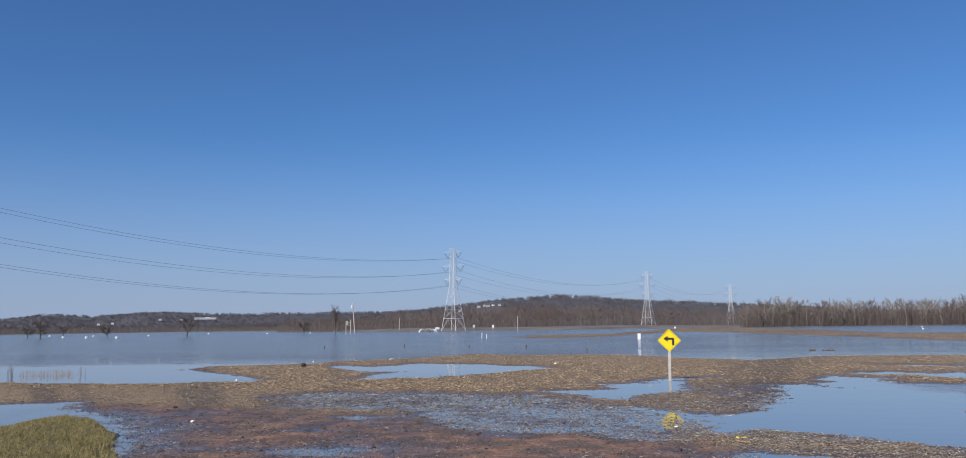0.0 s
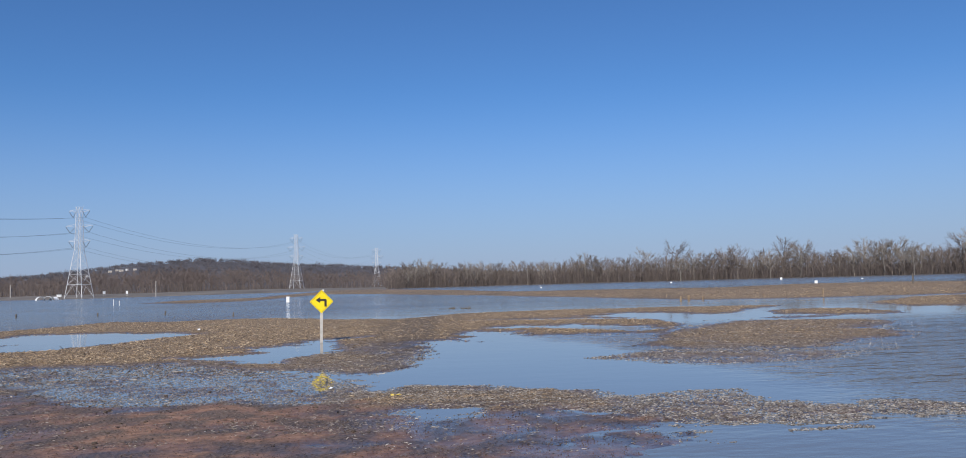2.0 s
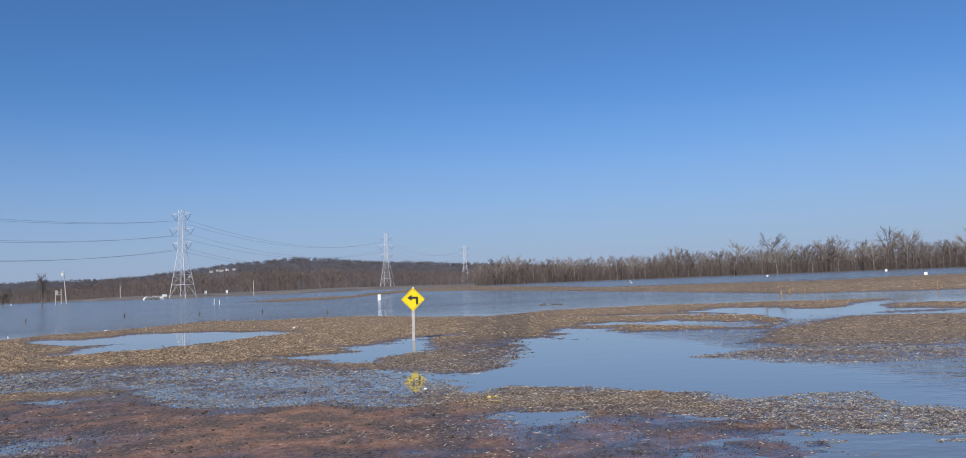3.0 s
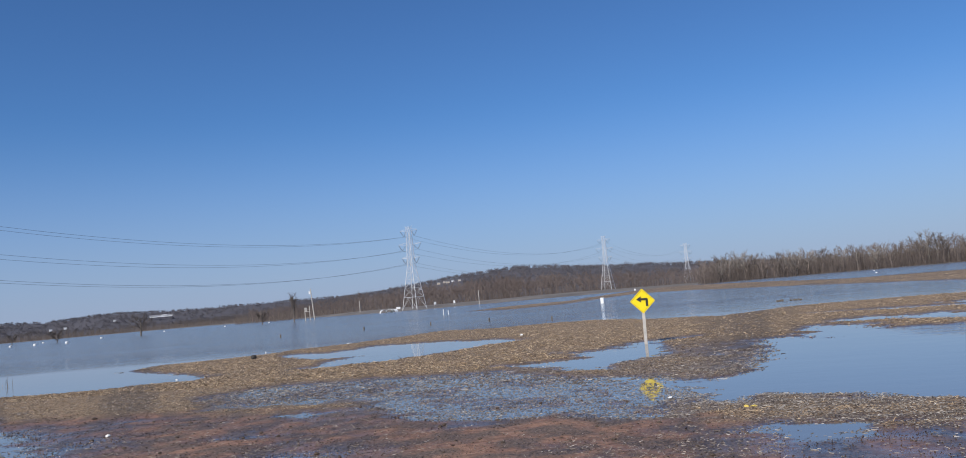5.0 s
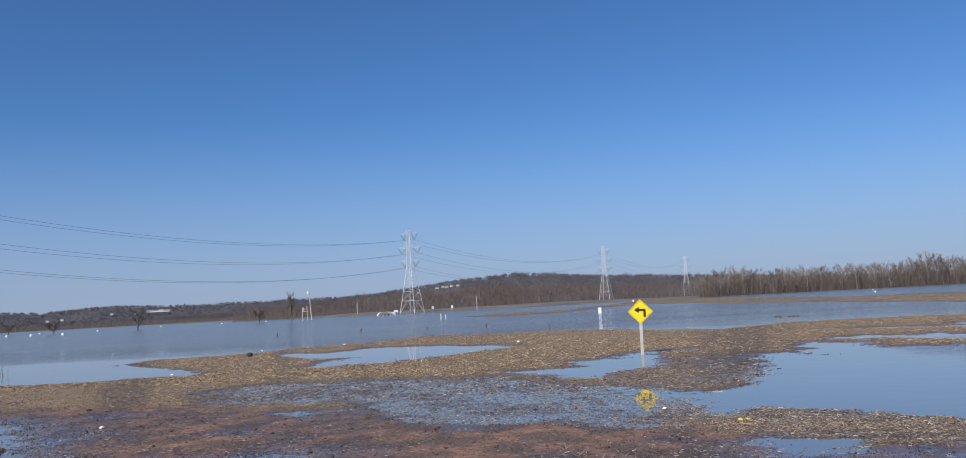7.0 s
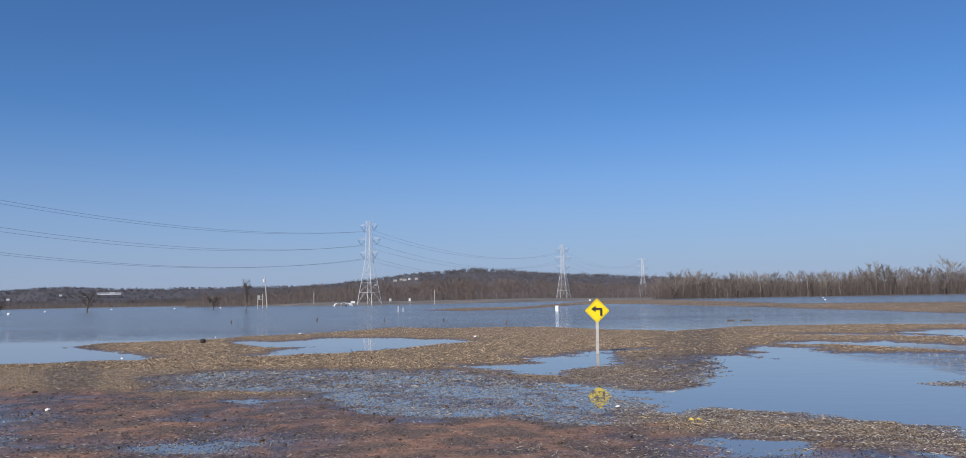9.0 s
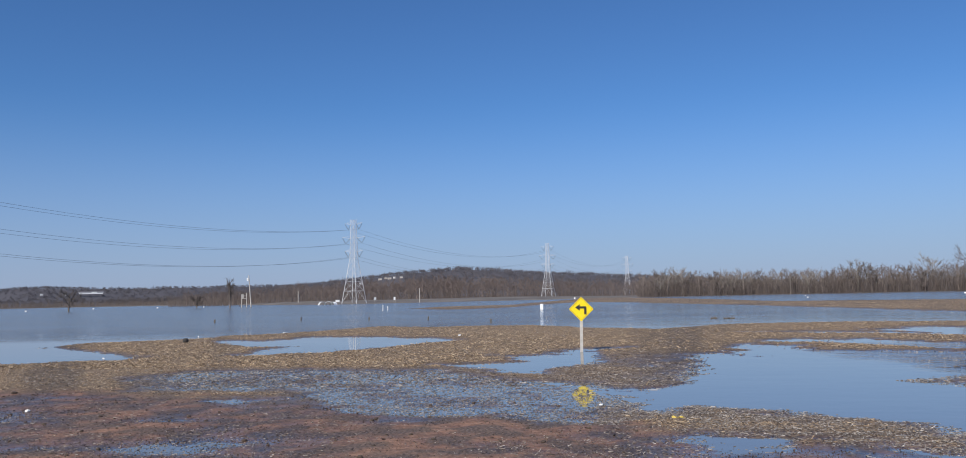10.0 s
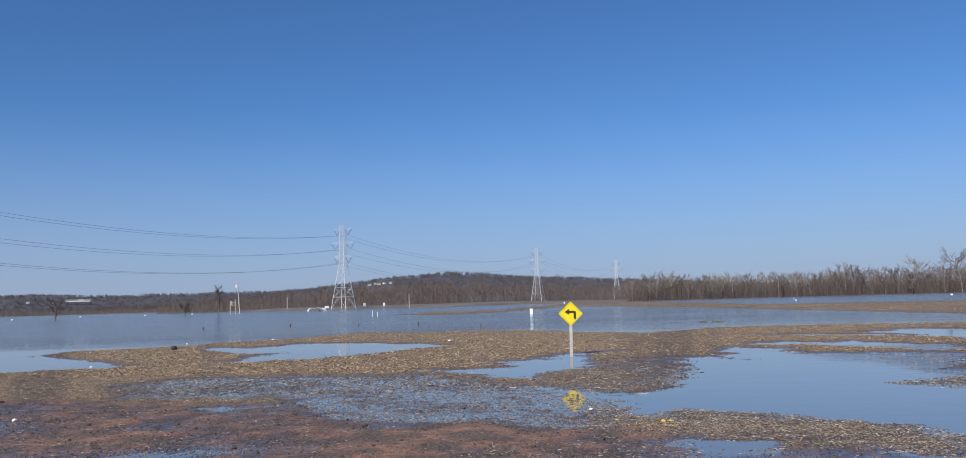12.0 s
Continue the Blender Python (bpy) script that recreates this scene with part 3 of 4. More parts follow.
# ---------------------------------------------------------------- crop litter and grass
def scatter_litter(name, count, y0, y1, size, mat, seed, wet_only, label, x0=-1.08, x1=0.98, bare=1.0):
    rng = np.random.default_rng(seed)
    y = np.exp(rng.uniform(np.log(y0), np.log(y1), count))
    x = y * rng.uniform(x0, x1, count)
    h, litter, turf, wet, woods = lay(x, y)
    clump = 0.5 + 0.9 * value_noise(x / 1.3, y / 1.3, 71, 3)
    thin = thin_straw(x, y)
    chance = litter * np.clip(0.45 + clump, 0.05, 1)
    dryness = smooth(0.022, 0.062, h)
    soaked = np.maximum.reduce([signed(z, x, y, 2.0) for z in (WET_STUBBLE, DEBRIS_STRIP, LOW_ISLAND, WET_LOBE, FAR_DEBRIS)])
    drowned = signed(ISLAND, x, y, 2.0)
    flats, mirror = signed(MUD, x, y, 2.0), signed(STUBBLE_POOL, x, y, 2.0)
    if wet_only:
        chance = np.maximum((1 - dryness) * np.maximum(chance, 0.12), (0.12 + 0.4 * thin) * chance)
        chance = np.where(soaked > -0.3, 0.55 + 0.45 * np.clip(clump, 0, 1), np.where(flats > 0, bare * (0.015 + 0.34 * (1 - dryness)) * np.clip(0.15 + clump, 0, 1), chance))
        chance = np.where(drowned > -0.3, 0.45 + 0.5 * np.clip(clump, 0, 1), chance)
        fringe = (h < 0.004) & (soaked < -0.3) & (flats < 0)
        chance = np.where(fringe, 0.75 * smooth(0.0, 0.25, value_noise(x / 0.9, y / 0.3, 87, 3)), chance)
        chance = np.where(mirror > -0.2, 0.85 * chance, chance)
    else:
        chance = chance * (0.04 + 0.96 * dryness) * (1 - 0.72 * thin)
        chance = np.where(flats > 0, 0.05 * chance, np.where(soaked > -0.3, 0.2 * chance, np.where(drowned > 0, 0.15 * chance, chance)))
    keep = (h > np.where(soaked > 0, -0.16, -0.045 if wet_only else -0.006)) & (turf < 0.3) & (rng.random(count) < chance)
    x, y, h = x[keep], y[keep], h[keep]
    n = len(x)
    a, lift = rng.uniform(0, 2 * np.pi, n), np.abs(rng.normal(0, 0.24, n))
    stand = rng.random(n) < (0.015 if wet_only else 0.06)
    stand &= h > 0.03
    lift = np.where(stand, rng.uniform(0.7, 1.5, n), lift * np.where(h > 0.01, 1.0, 0.4))
    ln = size * np.exp(rng.normal(0, 0.45, n)) * np.where(stand, 0.7, 1)
    d = np.stack([np.cos(a) * np.cos(lift), np.sin(a) * np.cos(lift), np.sin(lift)], 1) * ln[:, None]
    r = size * rng.uniform(0.07, 0.2, n)
    base = np.stack([x, y, np.maximum(h, 0) + 0.3 * r], 1)
    v, f = prisms(base, base + d, r, r * 0.6)
    f = f.reshape(n, 3, 4)[:, 1:].reshape(-1, 4)          # the underside is never seen
    return tagged(raw(name, v, f, mat), label, "crop litter", kind="stuff")


scatter_litter("crop_litter", 140000, 14, 34, 0.046, STRAW, 1, False, "broken yellow corn stalks strewn over the mud")
scatter_litter("crop_litter", 180000, 30, 76, 0.080, STRAW, 2, False, "broken yellow corn stalks strewn over the bank")
scatter_litter("wet_crop_litter", 165000, 13, 31, 0.035, WET_STRAW, 3, True, "dark wet corn stalks lying in shallow water", -0.95, 0.12)
scatter_litter("wet_crop_litter", 130000, 10.5, 27, 0.040, DEBRIS, 6, True, "bleached wet corn stalks drifted into a strip", 0.0, 0.98, 0.15)
scatter_litter("wet_crop_litter", 110000, 24, 66, 0.066, WET_STRAW, 4, True, "dark wet corn stalks along the waterline")
scatter_litter("crop_litter", 26000, 70, 170, 0.15, STRAW, 5, False, "straw litter on the far mud bar")


def scatter_crumbs(count, seed):
    """Dark crumbs of soil and rotted stalk over the bare mud."""
    g = np.random.default_rng(seed)
    y = np.exp(g.uniform(np.log(9.0), np.log(25.0), count))
    x = y * g.uniform(-0.95, 0.75, count)
    h = lay(x, y)[0]
    gather = value_noise(x / 1.1, y / 0.6, 77, 3)
    keep = (signed(MUD, x, y, 2.0) > -0.4) & (h > -0.012) & (g.random(count) < np.clip(0.3 + 0.6 * gather, 0.06, 1))
    x, y, h = x[keep], y[keep], h[keep]
    n = len(x)
    a, ln = g.uniform(0, 2 * np.pi, n), 0.0009 * y * np.exp(g.normal(0, 0.4, n))
    p = np.stack([x, y, np.maximum(h, 0) + 0.1 * ln], 1)
    d = np.stack([np.cos(a), np.sin(a), g.uniform(0, 0.5, n)], 1) * ln[:, None]
    v, f = prisms(p, p + d, ln * 0.45, ln * 0.2, 3)
    return tagged(raw("mud_crumbs", v, f, CRUMB), "dark crumbs of soil strewn over the wet mud", "soil crumbs", kind="stuff")


scatter_crumbs(110000, 14)


def scatter_grass(count, seed):
    rng = np.random.default_rng(seed)
    x, y = rng.uniform(-22, -7, count), rng.uniform(6, 21, count)
    s = signed(GRASS, x, y, 2.0)
    keep = s > rng.uniform(-0.08, 0.12, count)
    x, y = x[keep], y[keep]
    h = lay(x, y)[0]
    n = len(x)
    a, lean, ln = rng.uniform(0, 2 * np.pi, n), rng.uniform(0.3, 1.3, n), rng.uniform(0.05, 0.13, n) * (1 + 0.5 * value_noise(x, y, 81))
    d = np.stack([np.cos(a) * np.sin(lean), np.sin(a) * np.sin(lean), np.cos(lean)], 1) * ln[:, None]
    p = np.stack([x, y, h - 0.01], 1)
    v, f = prisms(p, p + d, 0.007, 0.002)
    return tagged(raw("grass", v, f, GRASS_BLADE), "short dormant yellow-green grass on a low mound", "grass", kind="stuff")


scatter_grass(70000, 8)


# ---------------------------------------------------------------- the road sign
def diamond(bm, half, thick, radius, y):
    """A flat diamond with rounded corners, facing -y."""
    pts = []
    for k in range(4):
        c = radians(90 * k)
        for j in range(-3, 4):
            t = c + radians(45) * j / 3
            cx, cz = (half - radius * math.sqrt(2)) * math.cos(c), (half - radius * math.sqrt(2)) * math.sin(c)
            pts.append((cx + radius * math.cos(t), cz + radius * math.sin(t)))
    front = [bm.verts.new((px, y, pz)) for px, pz in pts]
    back = [bm.verts.new((px, y + thick, pz)) for px, pz in pts]
    bm.faces.new(front)
    bm.faces.new(back[::-1])
    for i in range(len(pts)):
        j = (i + 1) % len(pts)
        bm.faces.new((front[j], front[i], back[i], back[j]))
    return bm


def flat_outline(bm, pts, y, thick):
    front = [bm.verts.new((px, y, pz)) for px, pz in pts]
    back = [bm.verts.new((px, y + thick, pz)) for px, pz in pts]
    bm.faces.new(front)
    bm.faces.new(back[::-1])
    for i in range(len(pts)):
        j = (i + 1) % len(pts)
        bm.faces.new((front[j], front[i], back[i], back[j]))
    bmesh.ops.recalc_face_normals(bm, faces=bm.faces)
    return bm


def road_sign():
    s = empty("road_sign", pose(-0.50, 37.42, 0.0, 0, 0.9, 2), label="yellow diamond turn warning sign on a grey wooden post in water", category="road sign")
    part("post", box(bmesh.new(), 0.135, 0.10, 2.12, Matrix.Translation((0, 0.06, -0.35)), 0.008), POST_WOOD, s, "weathered grey wooden post")
    c = 1.88
    m = Matrix.Translation((0, 0, c))
    panel = part("panel", diamond(bmesh.new(), 0.545, 0.006, 0.05, 0.0), SIGN_YELLOW, s)
    panel.matrix_local = m
    arrow = [(0.235, -0.23), (0.235, 0.085), (0.195, 0.125), (-0.06, 0.125), (-0.06, 0.215), (-0.27, 0.075), (-0.06, -0.065), (-0.06, 0.025), (0.13, 0.025), (0.13, -0.23)]
    part("arrow", flat_outline(bmesh.new(), arrow, -0.005, 0.004), SIGN_BLACK, panel, "black bent arrow pointing one way")
    for z in (-0.3, 0.32):
        part("bolt", rod(bmesh.new(), (0, -0.012, z), (0, 0.0, z), 0.012, sides=8), STEEL, panel)
    # thin black border, four strips along the edges
    for k in range(4):
        q = Matrix.Rotation(radians(45 + 90 * k), 4, "Y")
        e = 0.505 * math.cos(radians(45))
        bm = bmesh.new()
        box(bm, 0.66, 0.003, 0.012, q @ Matrix.Translation((0, -0.003, e - 0.02)))
        part("border", bm, SIGN_BLACK, panel)
    return s


road_sign()


# ---------------------------------------------------------------- power line
TOWER_A, TOWER_B, TOWER_C = (-111.3, 384.0), (-30.3, 622.0), (39.5, 862.0)
ARMS = (38.0, 31.4, 24.8)
REACH = {38.0: 5.0, 31.4: 6.6, 24.8: 5.2}
WIRE_DROP = 2.4


def leg_point(sx, sy, z):
    w = np.interp(z, [0, 21.5, 40.0], [4.2, 1.35, 0.9])
    return (sx * w, sy * w, z)


def lattice_tower(name, xy, turn, base):
    t = empty(name, pose(xy[0], xy[1], base, 0, 0, turn), label="pale galvanised steel lattice transmission tower with three crossarm levels", category="power tower", group="transmission towers")
    for sx in (-1, 1):
        for sy in (-1, 1):
            bm = bmesh.new()
            rod(bm, leg_point(sx, sy, 0), leg_point(sx, sy, 21.5), 0.13, 0.11, 4)
            rod(bm, leg_point(sx, sy, 21.5), leg_point(sx, sy, 40.0), 0.11, 0.08, 4)
            part("leg", bm, STEEL, t)
    levels = [0, 6, 10.5, 14.5, 18, 21.5, 24, 26.5, 29, 31.5, 34, 36, 40.0]
    for side in range(4):
        bm = bmesh.new()
        c = [(-1, -1), (1, -1), (1, 1), (-1, 1)]
        a, b = c[side], c[(side + 1) % 4]
        for z0, z1 in zip(levels, levels[1:]):
            if z0 == 0:
                mid = [(p + q) / 2 for p, q in zip(leg_point(*a, 6), leg_point(*b, 6))]
                rod(bm, leg_point(*a, 0.4), mid, 0.05, sides=4)
                rod(bm, leg_point(*b, 0.4), mid, 0.05, sides=4)
            else:
                rod(bm, leg_point(*a, z0), leg_point(*b, z1), 0.04, sides=4)
                rod(bm, leg_point(*b, z0), leg_point(*a, z1), 0.04, sides=4)
            rod(bm, leg_point(*a, z1), leg_point(*b, z1), 0.04 if z1 > 6 else 0.09, sides=4)
        part("bracing", bm, STEEL, t)
    for z in ARMS:
        ARM_REACH = REACH[z]
        WIRE_OUT = ARM_REACH - 2.0
        z = z - base
        for s in (-1, 1):
            bm = bmesh.new()
            for y in (-1, 1):
                rod(bm, (s * 1.1, y * 1.0, z), (s * ARM_REACH, 0, z + 0.6), 0.045, sides=4)
                rod(bm, (s * 1.1, y * 1.0, z + 1.3), (s * ARM_REACH, 0, z + 0.6), 0.035, sides=4)
            rod(bm, (s * 2.6, -0.65, z), (s * 2.6, 0.65, z), 0.04, sides=4)
            part("crossarm", bm, STEEL, t)
            for xo in (ARM_REACH, 1.5):
                bm = bmesh.new()
                top, low = Vector((s * xo, 0, z + 0.4)), Vector((s * WIRE_OUT, 0, z - WIRE_DROP))
                rod(bm, top, low, 0.05, sides=6)
                for k in range(1, 11):
                    q = top.lerp(low, k / 11)
                    d = (low - top).normalized() * 0.06
                    rod(bm, q - d, q + d, 0.16, 0.13, 8)
                part("insulator", bm, CABLE, t, "dark string of insulator discs")
    for s in (-1, 1):
        part("earth_peak", rod(bmesh.new(), (s * 0.8, 0, 38.6), (s * 2.2, 0, 40.6), 0.07, 0.04, 4), STEEL, t)
    return t


def heading(a, b):
    return math.degrees(math.atan2(b[1] - a[1], b[0] - a[0])) - 90


TURNS = {TOWER_A: heading(TOWER_A, TOWER_B), TOWER_B: heading(TOWER_A, TOWER_C), TOWER_C: heading(TOWER_B, TOWER_C)}
for xy in (TOWER_A, TOWER_B, TOWER_C):
    lattice_tower("transmission_tower", xy, TURNS[xy], land_height(*xy) - 0.05)


def attach(xy, arm, side):
    c, s = math.cos(radians(TURNS[xy])), math.sin(radians(TURNS[xy]))
    out = REACH[ARMS[arm]] - 2.0
    return Vector((xy[0] + side * out * c, xy[1] + side * out * s, ARMS[arm] - WIRE_DROP - 0.05))


def wire(p, q, sag, r):
    cu = bpy.data.curves.new("power_line", "CURVE")
    cu.dimensions, cu.bevel_depth, cu.bevel_resolution = "3D", r, 1
    sp = cu.splines.new("POLY")
    n = 40
    sp.points.add(n)
    for i in range(n + 1):
        t = i / n
        c = p.lerp(q, t)
        sp.points[i].co = (c.x, c.y, c.z - 4 * sag * t * (1 - t), 1)
    cu.materials.append(CABLE)
    return tagged(new("power_line", cu), "thin sagging aluminium power line strung between lattice towers", "power line", group="power lines")


for arm in range(3):
    for side in (-1, 1):
        a, b, c = attach(TOWER_A, arm, side), attach(TOWER_B, arm, side), attach(TOWER_C, arm, side)
        away = Vector((-96.0, -236.0, (8.6, 6.2, 5.4)[arm]))
        wire(a, a + away, 9.0, 0.04)
        wire(a, b, 8.5, 0.035)
        wire(b, c, 8.5, 0.035)


# ---------------------------------------------------------------- trees
def limbs(rows, sides=3):
    return prisms([s[0] for s in rows], [s[1] for s in rows], np.array([s[2] for s in rows]), np.array([s[3] for s in rows]), sides)


def twigs_of(rows, width):
    return slivers([s[0] for s in rows], [s[1] for s in rows], width, len(rows))


def spread_crown(rng, height, breadth, counts, twig, low=0.22, stout=1.0):
    """A broad bare crown: limbs reach for an uneven egg, branches and branchlets fill it. Returns trunk, limbs and fine twigs."""
    n_limb, n_branch, n_let, n_twig = counts
    mid, up = np.array([0, 0, height * (0.5 + low * 0.5)]), height * (0.5 - low * 0.5)
    bend = rng.normal(0, 0.02 * height, (5, 3)) * [1, 1, 0]
    bend[0] = 0
    spine = np.stack([np.zeros(5), np.zeros(5), np.linspace(0, 0.72, 5) * height], 1) + np.cumsum(bend, 0) * 0.5
    girth = np.linspace(0.019, 0.006, 5) * height * stout
    trunk = [(spine[i], spine[i + 1], girth[i], girth[i + 1]) for i in range(4)]
    wood, fine = [], []
    reach = height * min(1.0, max(0.4, breadth / height / 0.55))
    lobe = rng.uniform(0, 2 * np.pi, 3)

    def unit(v):
        return v / (np.linalg.norm(v) + 1e-9)

    for k in range(n_limb):
        t = low + (0.98 - low) * ((k + rng.uniform(0, 1)) / n_limb)
        s = np.array([np.interp(t * 0.72 * height, spine[:, 2], spine[:, j]) for j in range(3)])
        a = k * 2.4 + rng.uniform(-0.5, 0.5)
        rise = rng.uniform(-0.4, 0.4) + 1.6 * (t - 0.35)
        swell = 1 + 0.16 * math.sin(2 * a + lobe[0]) + 0.12 * math.sin(3 * a + lobe[1])
        out = unit(np.array([math.cos(a), math.sin(a), rise]))
        end = mid + out * [breadth / 2 * swell, breadth / 2 * swell, up] * rng.uniform(0.68, 0.86)
        knee = s + (end - s) * 0.5 + rng.normal(0, 0.02 * height, 3) - [0, 0, 0.03 * height]
        r = height * rng.uniform(0.006, 0.010) * stout
        wood += [(s, knee, r, r * 0.7), (knee, end, r * 0.7, r * 0.35)]
        for _ in range(n_branch):
            u = rng.uniform(0.25, 1.0)
            p = s + (knee - s) * u * 2 if u < 0.5 else knee + (end - knee) * (u - 0.5) * 2
            d = unit(0.5 * unit(end - s) + 0.6 * unit(p - mid) + [0, 0, 0.3] + rng.normal(0, 0.45, 3))
            q = p + d * reach * rng.uniform(0.09, 0.19)
            wood.append((p, q, r * 0.4, r * 0.18))
            for _ in range(n_let):
                v = rng.uniform(0.25, 1.0)
                g = p + (q - p) * v
                e = unit(0.7 * d + [0, 0, 0.25] + rng.normal(0, 0.5, 3))
                tip = g + e * height * rng.uniform(0.035, 0.075)
                fine.append((g, tip, twig, twig))
                for _ in range(n_twig):
                    c = g + (tip - g) * rng.uniform(0.3, 1.0)
                    fine.append((c, c + unit(e + [0, 0, 0.15] + rng.normal(0, 0.55, 3)) * height * rng.uniform(0.02, 0.05), twig * 0.7, 0))
    return trunk, wood, fine


def bare_tree(name, seed, height, breadth, counts, twig, bark, twigs, m, low=0.22, stout=1.0, **tags):
    rng = np.random.default_rng(seed)
    trunk, wood, fine = spread_crown(rng, height, breadth, counts, twig, low, stout)
    t = empty(name, m, **tags)
    raw("trunk", *limbs(trunk, 6), bark, t)
    raw("crown", *merged(limbs(wood, 3), twigs_of(fine, np.array([s[2] for s in fine]))), twigs, t)
    return t


def joined_trees(name, places, seed, counts, twig, mat, hmin, hmax, label, category="woods", heights=((-90, 90), (1, 1))):
    """Far woods, one mesh."""
    rng = np.random.default_rng(seed)
    kinds = []
    for k in range(7):
        trunk, wood, fine = spread_crown(rng, 1.0, rng.uniform(0.55, 0.85), counts, twig, rng.uniform(0.04, 0.16))
        kinds.append(merged(limbs(trunk + wood), twigs_of(fine, np.array([s[2] for s in fine]))))
    vs, fs, base = [], [], 0
    for x, y, z in places:
        v, f = kinds[rng.integers(len(kinds))]
        h, a = rng.uniform(hmin, hmax) * float(np.interp(math.degrees(math.atan2(x, y)), *heights)), rng.uniform(0, 2 * np.pi)
        w = h * rng.uniform(0.8, 1.15)
        c, s = np.cos(a) * w, np.sin(a) * w
        vs.append(np.stack([v[:, 0] * c - v[:, 1] * s + x, v[:, 0] * s + v[:, 1] * c + y, v[:, 2] * h + z], 1))
        fs.append(f + base)
        base += len(v)
    return tagged(raw(name, np.concatenate(vs), np.concatenate(fs), mat), label, category, kind="stuff")


def polar(az, d):
    return d * math.sin(radians(az)), d * math.cos(radians(az))


def shore_at(az):
    return float(np.interp(az, [-60, -34, -26, -22, -18, -4, 1, 6, 14, 45], [880, 860, 640, 480, 395, 400, 430, 470, 470, 430]))


rng = np.random.default_rng(5)
edge_kinds = []
for k in range(9):
    h = (17.0, 20.5, 15.0, 18.5, 22.0, 13.5, 16.0, 19.5, 14.5)[k]
    edge_kinds.append(bare_tree("bare_tree", 40 + k, h, h * (0.62, 0.74, 0.8, 0.55, 0.66, 0.7, 0.5, 0.78, 0.6)[k], (12, 8, 7, 2), 0.10, PALE_BARK if k in (1, 4, 7) else BARK, PALE_TWIG if k in (1, 7) else TWIG, pose(0, 0, -500),
                                label="leafless grey-brown tree at the edge of the flooded woods", category="tree", group="woods edge trees"))
used = set()
for row in range(3):
    az = 4.2 + 0.3 * row
    while az < 47:
        d = shore_at(az) + 4 + 11 * row + rng.uniform(0, 8)
        x, y = polar(az, d)
        k = int(rng.integers(9))
        m = pose(x, y, land_height(x, y) - 0.1, 0, 0, rng.uniform(0, 360)) @ Matrix.Scale(rng.uniform(0.62, 1.08) * float(np.interp(az, [4, 6, 10, 16, 19, 30], [0.88, 0.9, 0.8, 0.88, 1.0, 1.02])), 4)
        if k not in used:
            edge_kinds[k].matrix_world = m
            used.add(k)
        else:
            c = copy_thing(edge_kinds[k], Matrix())
            c.matrix_basis = m
        az += rng.uniform(0.5, 1.15)


def band(az0, az1, step, d0, depth, rows, seed, z=None):
    r = np.random.default_rng(seed)
    pts = []
    for k in range(rows):
        az = az0
        while az < az1:
            d = (d0 if d0 else shore_at(az)) + depth * (k + r.uniform(0, 1)) / rows
            x, y = polar(az, d)
            pts.append((x, y, z if z is not None else float(np.interp(az, [-60, -24, -20, -5, 2, 45], [0.3, 0.3, 1.4, 1.4, 0.4, 0.3]))))
            az += step * r.uniform(0.6, 1.4)
    return pts


joined_trees("woods", band(3.6, 47, 0.6, 0, 70, 4, 1), 61, (8, 5, 6, 1), 0.0095, TWIG, 10.5, 16.0, "bare brown woods behind the flooded shore")
joined_trees("woods", band(-27, -9, 0.5, 560, 120, 6, 2) + band(-10, 6, 0.5, 655, 110, 5, 4), 62, (8, 5, 6, 1), 0.0105, RED_TWIG, 13, 19.5, "dense reddish-brown leafless woods beyond the power line", heights=((-27, -20, -17, -12, -8, -6.5, -5, 0, 6), (0.55, 0.72, 0.86, 0.95, 1.1, 1.2, 1.0, 0.82, 0.8)))
joined_trees("woods", band(-50, -22, 0.4, 900, 160, 5, 3), 63, (7, 4, 5, 1), 0.016, DARK_TWIG, 7, 10.5, "low brown woods across the flood")


def brush(name, pts, hmin, hmax, seed, r, per, spread, label):
    g = np.random.default_rng(seed)
    c = np.repeat(np.array(pts), per, axis=0)
    c[:, :2] += g.normal(0, spread, (len(c), 2))
    n = len(c)
    h, a, lean = g.uniform(hmin, hmax, n), g.uniform(0, 2 * np.pi, n), np.abs(g.normal(0, 0.28, n))
    d = np.stack([np.cos(a) * np.sin(lean), np.sin(a) * np.sin(lean), np.cos(lean)], 1) * h[:, None]
    v, f = prisms(c - [0, 0, 1.0], c + d, r, r * 0.4)
    return tagged(raw(name, v, f, BRUSH), label, "brush", kind="stuff")


brush("underbrush", band(3.6, 47, 0.35, 0, 34, 4, 11), 2.5, 9.0, 12, 0.075, 26, 3.0, "brown leafless underbrush between the trunks")
brush("underbrush", band(-28, -9, 0.35, 545, 60, 3, 13) + band(-10, 6, 0.35, 645, 60, 3, 17), 2.0, 7.0, 14, 0.09, 16, 4.0, "brown leafless underbrush at the foot of the woods")
brush("underbrush", band(-50, -22, 0.3, 880, 80, 3, 15), 2.0, 5.5, 16, 0.16, 16, 6.0, "brown leafless underbrush across the flood")

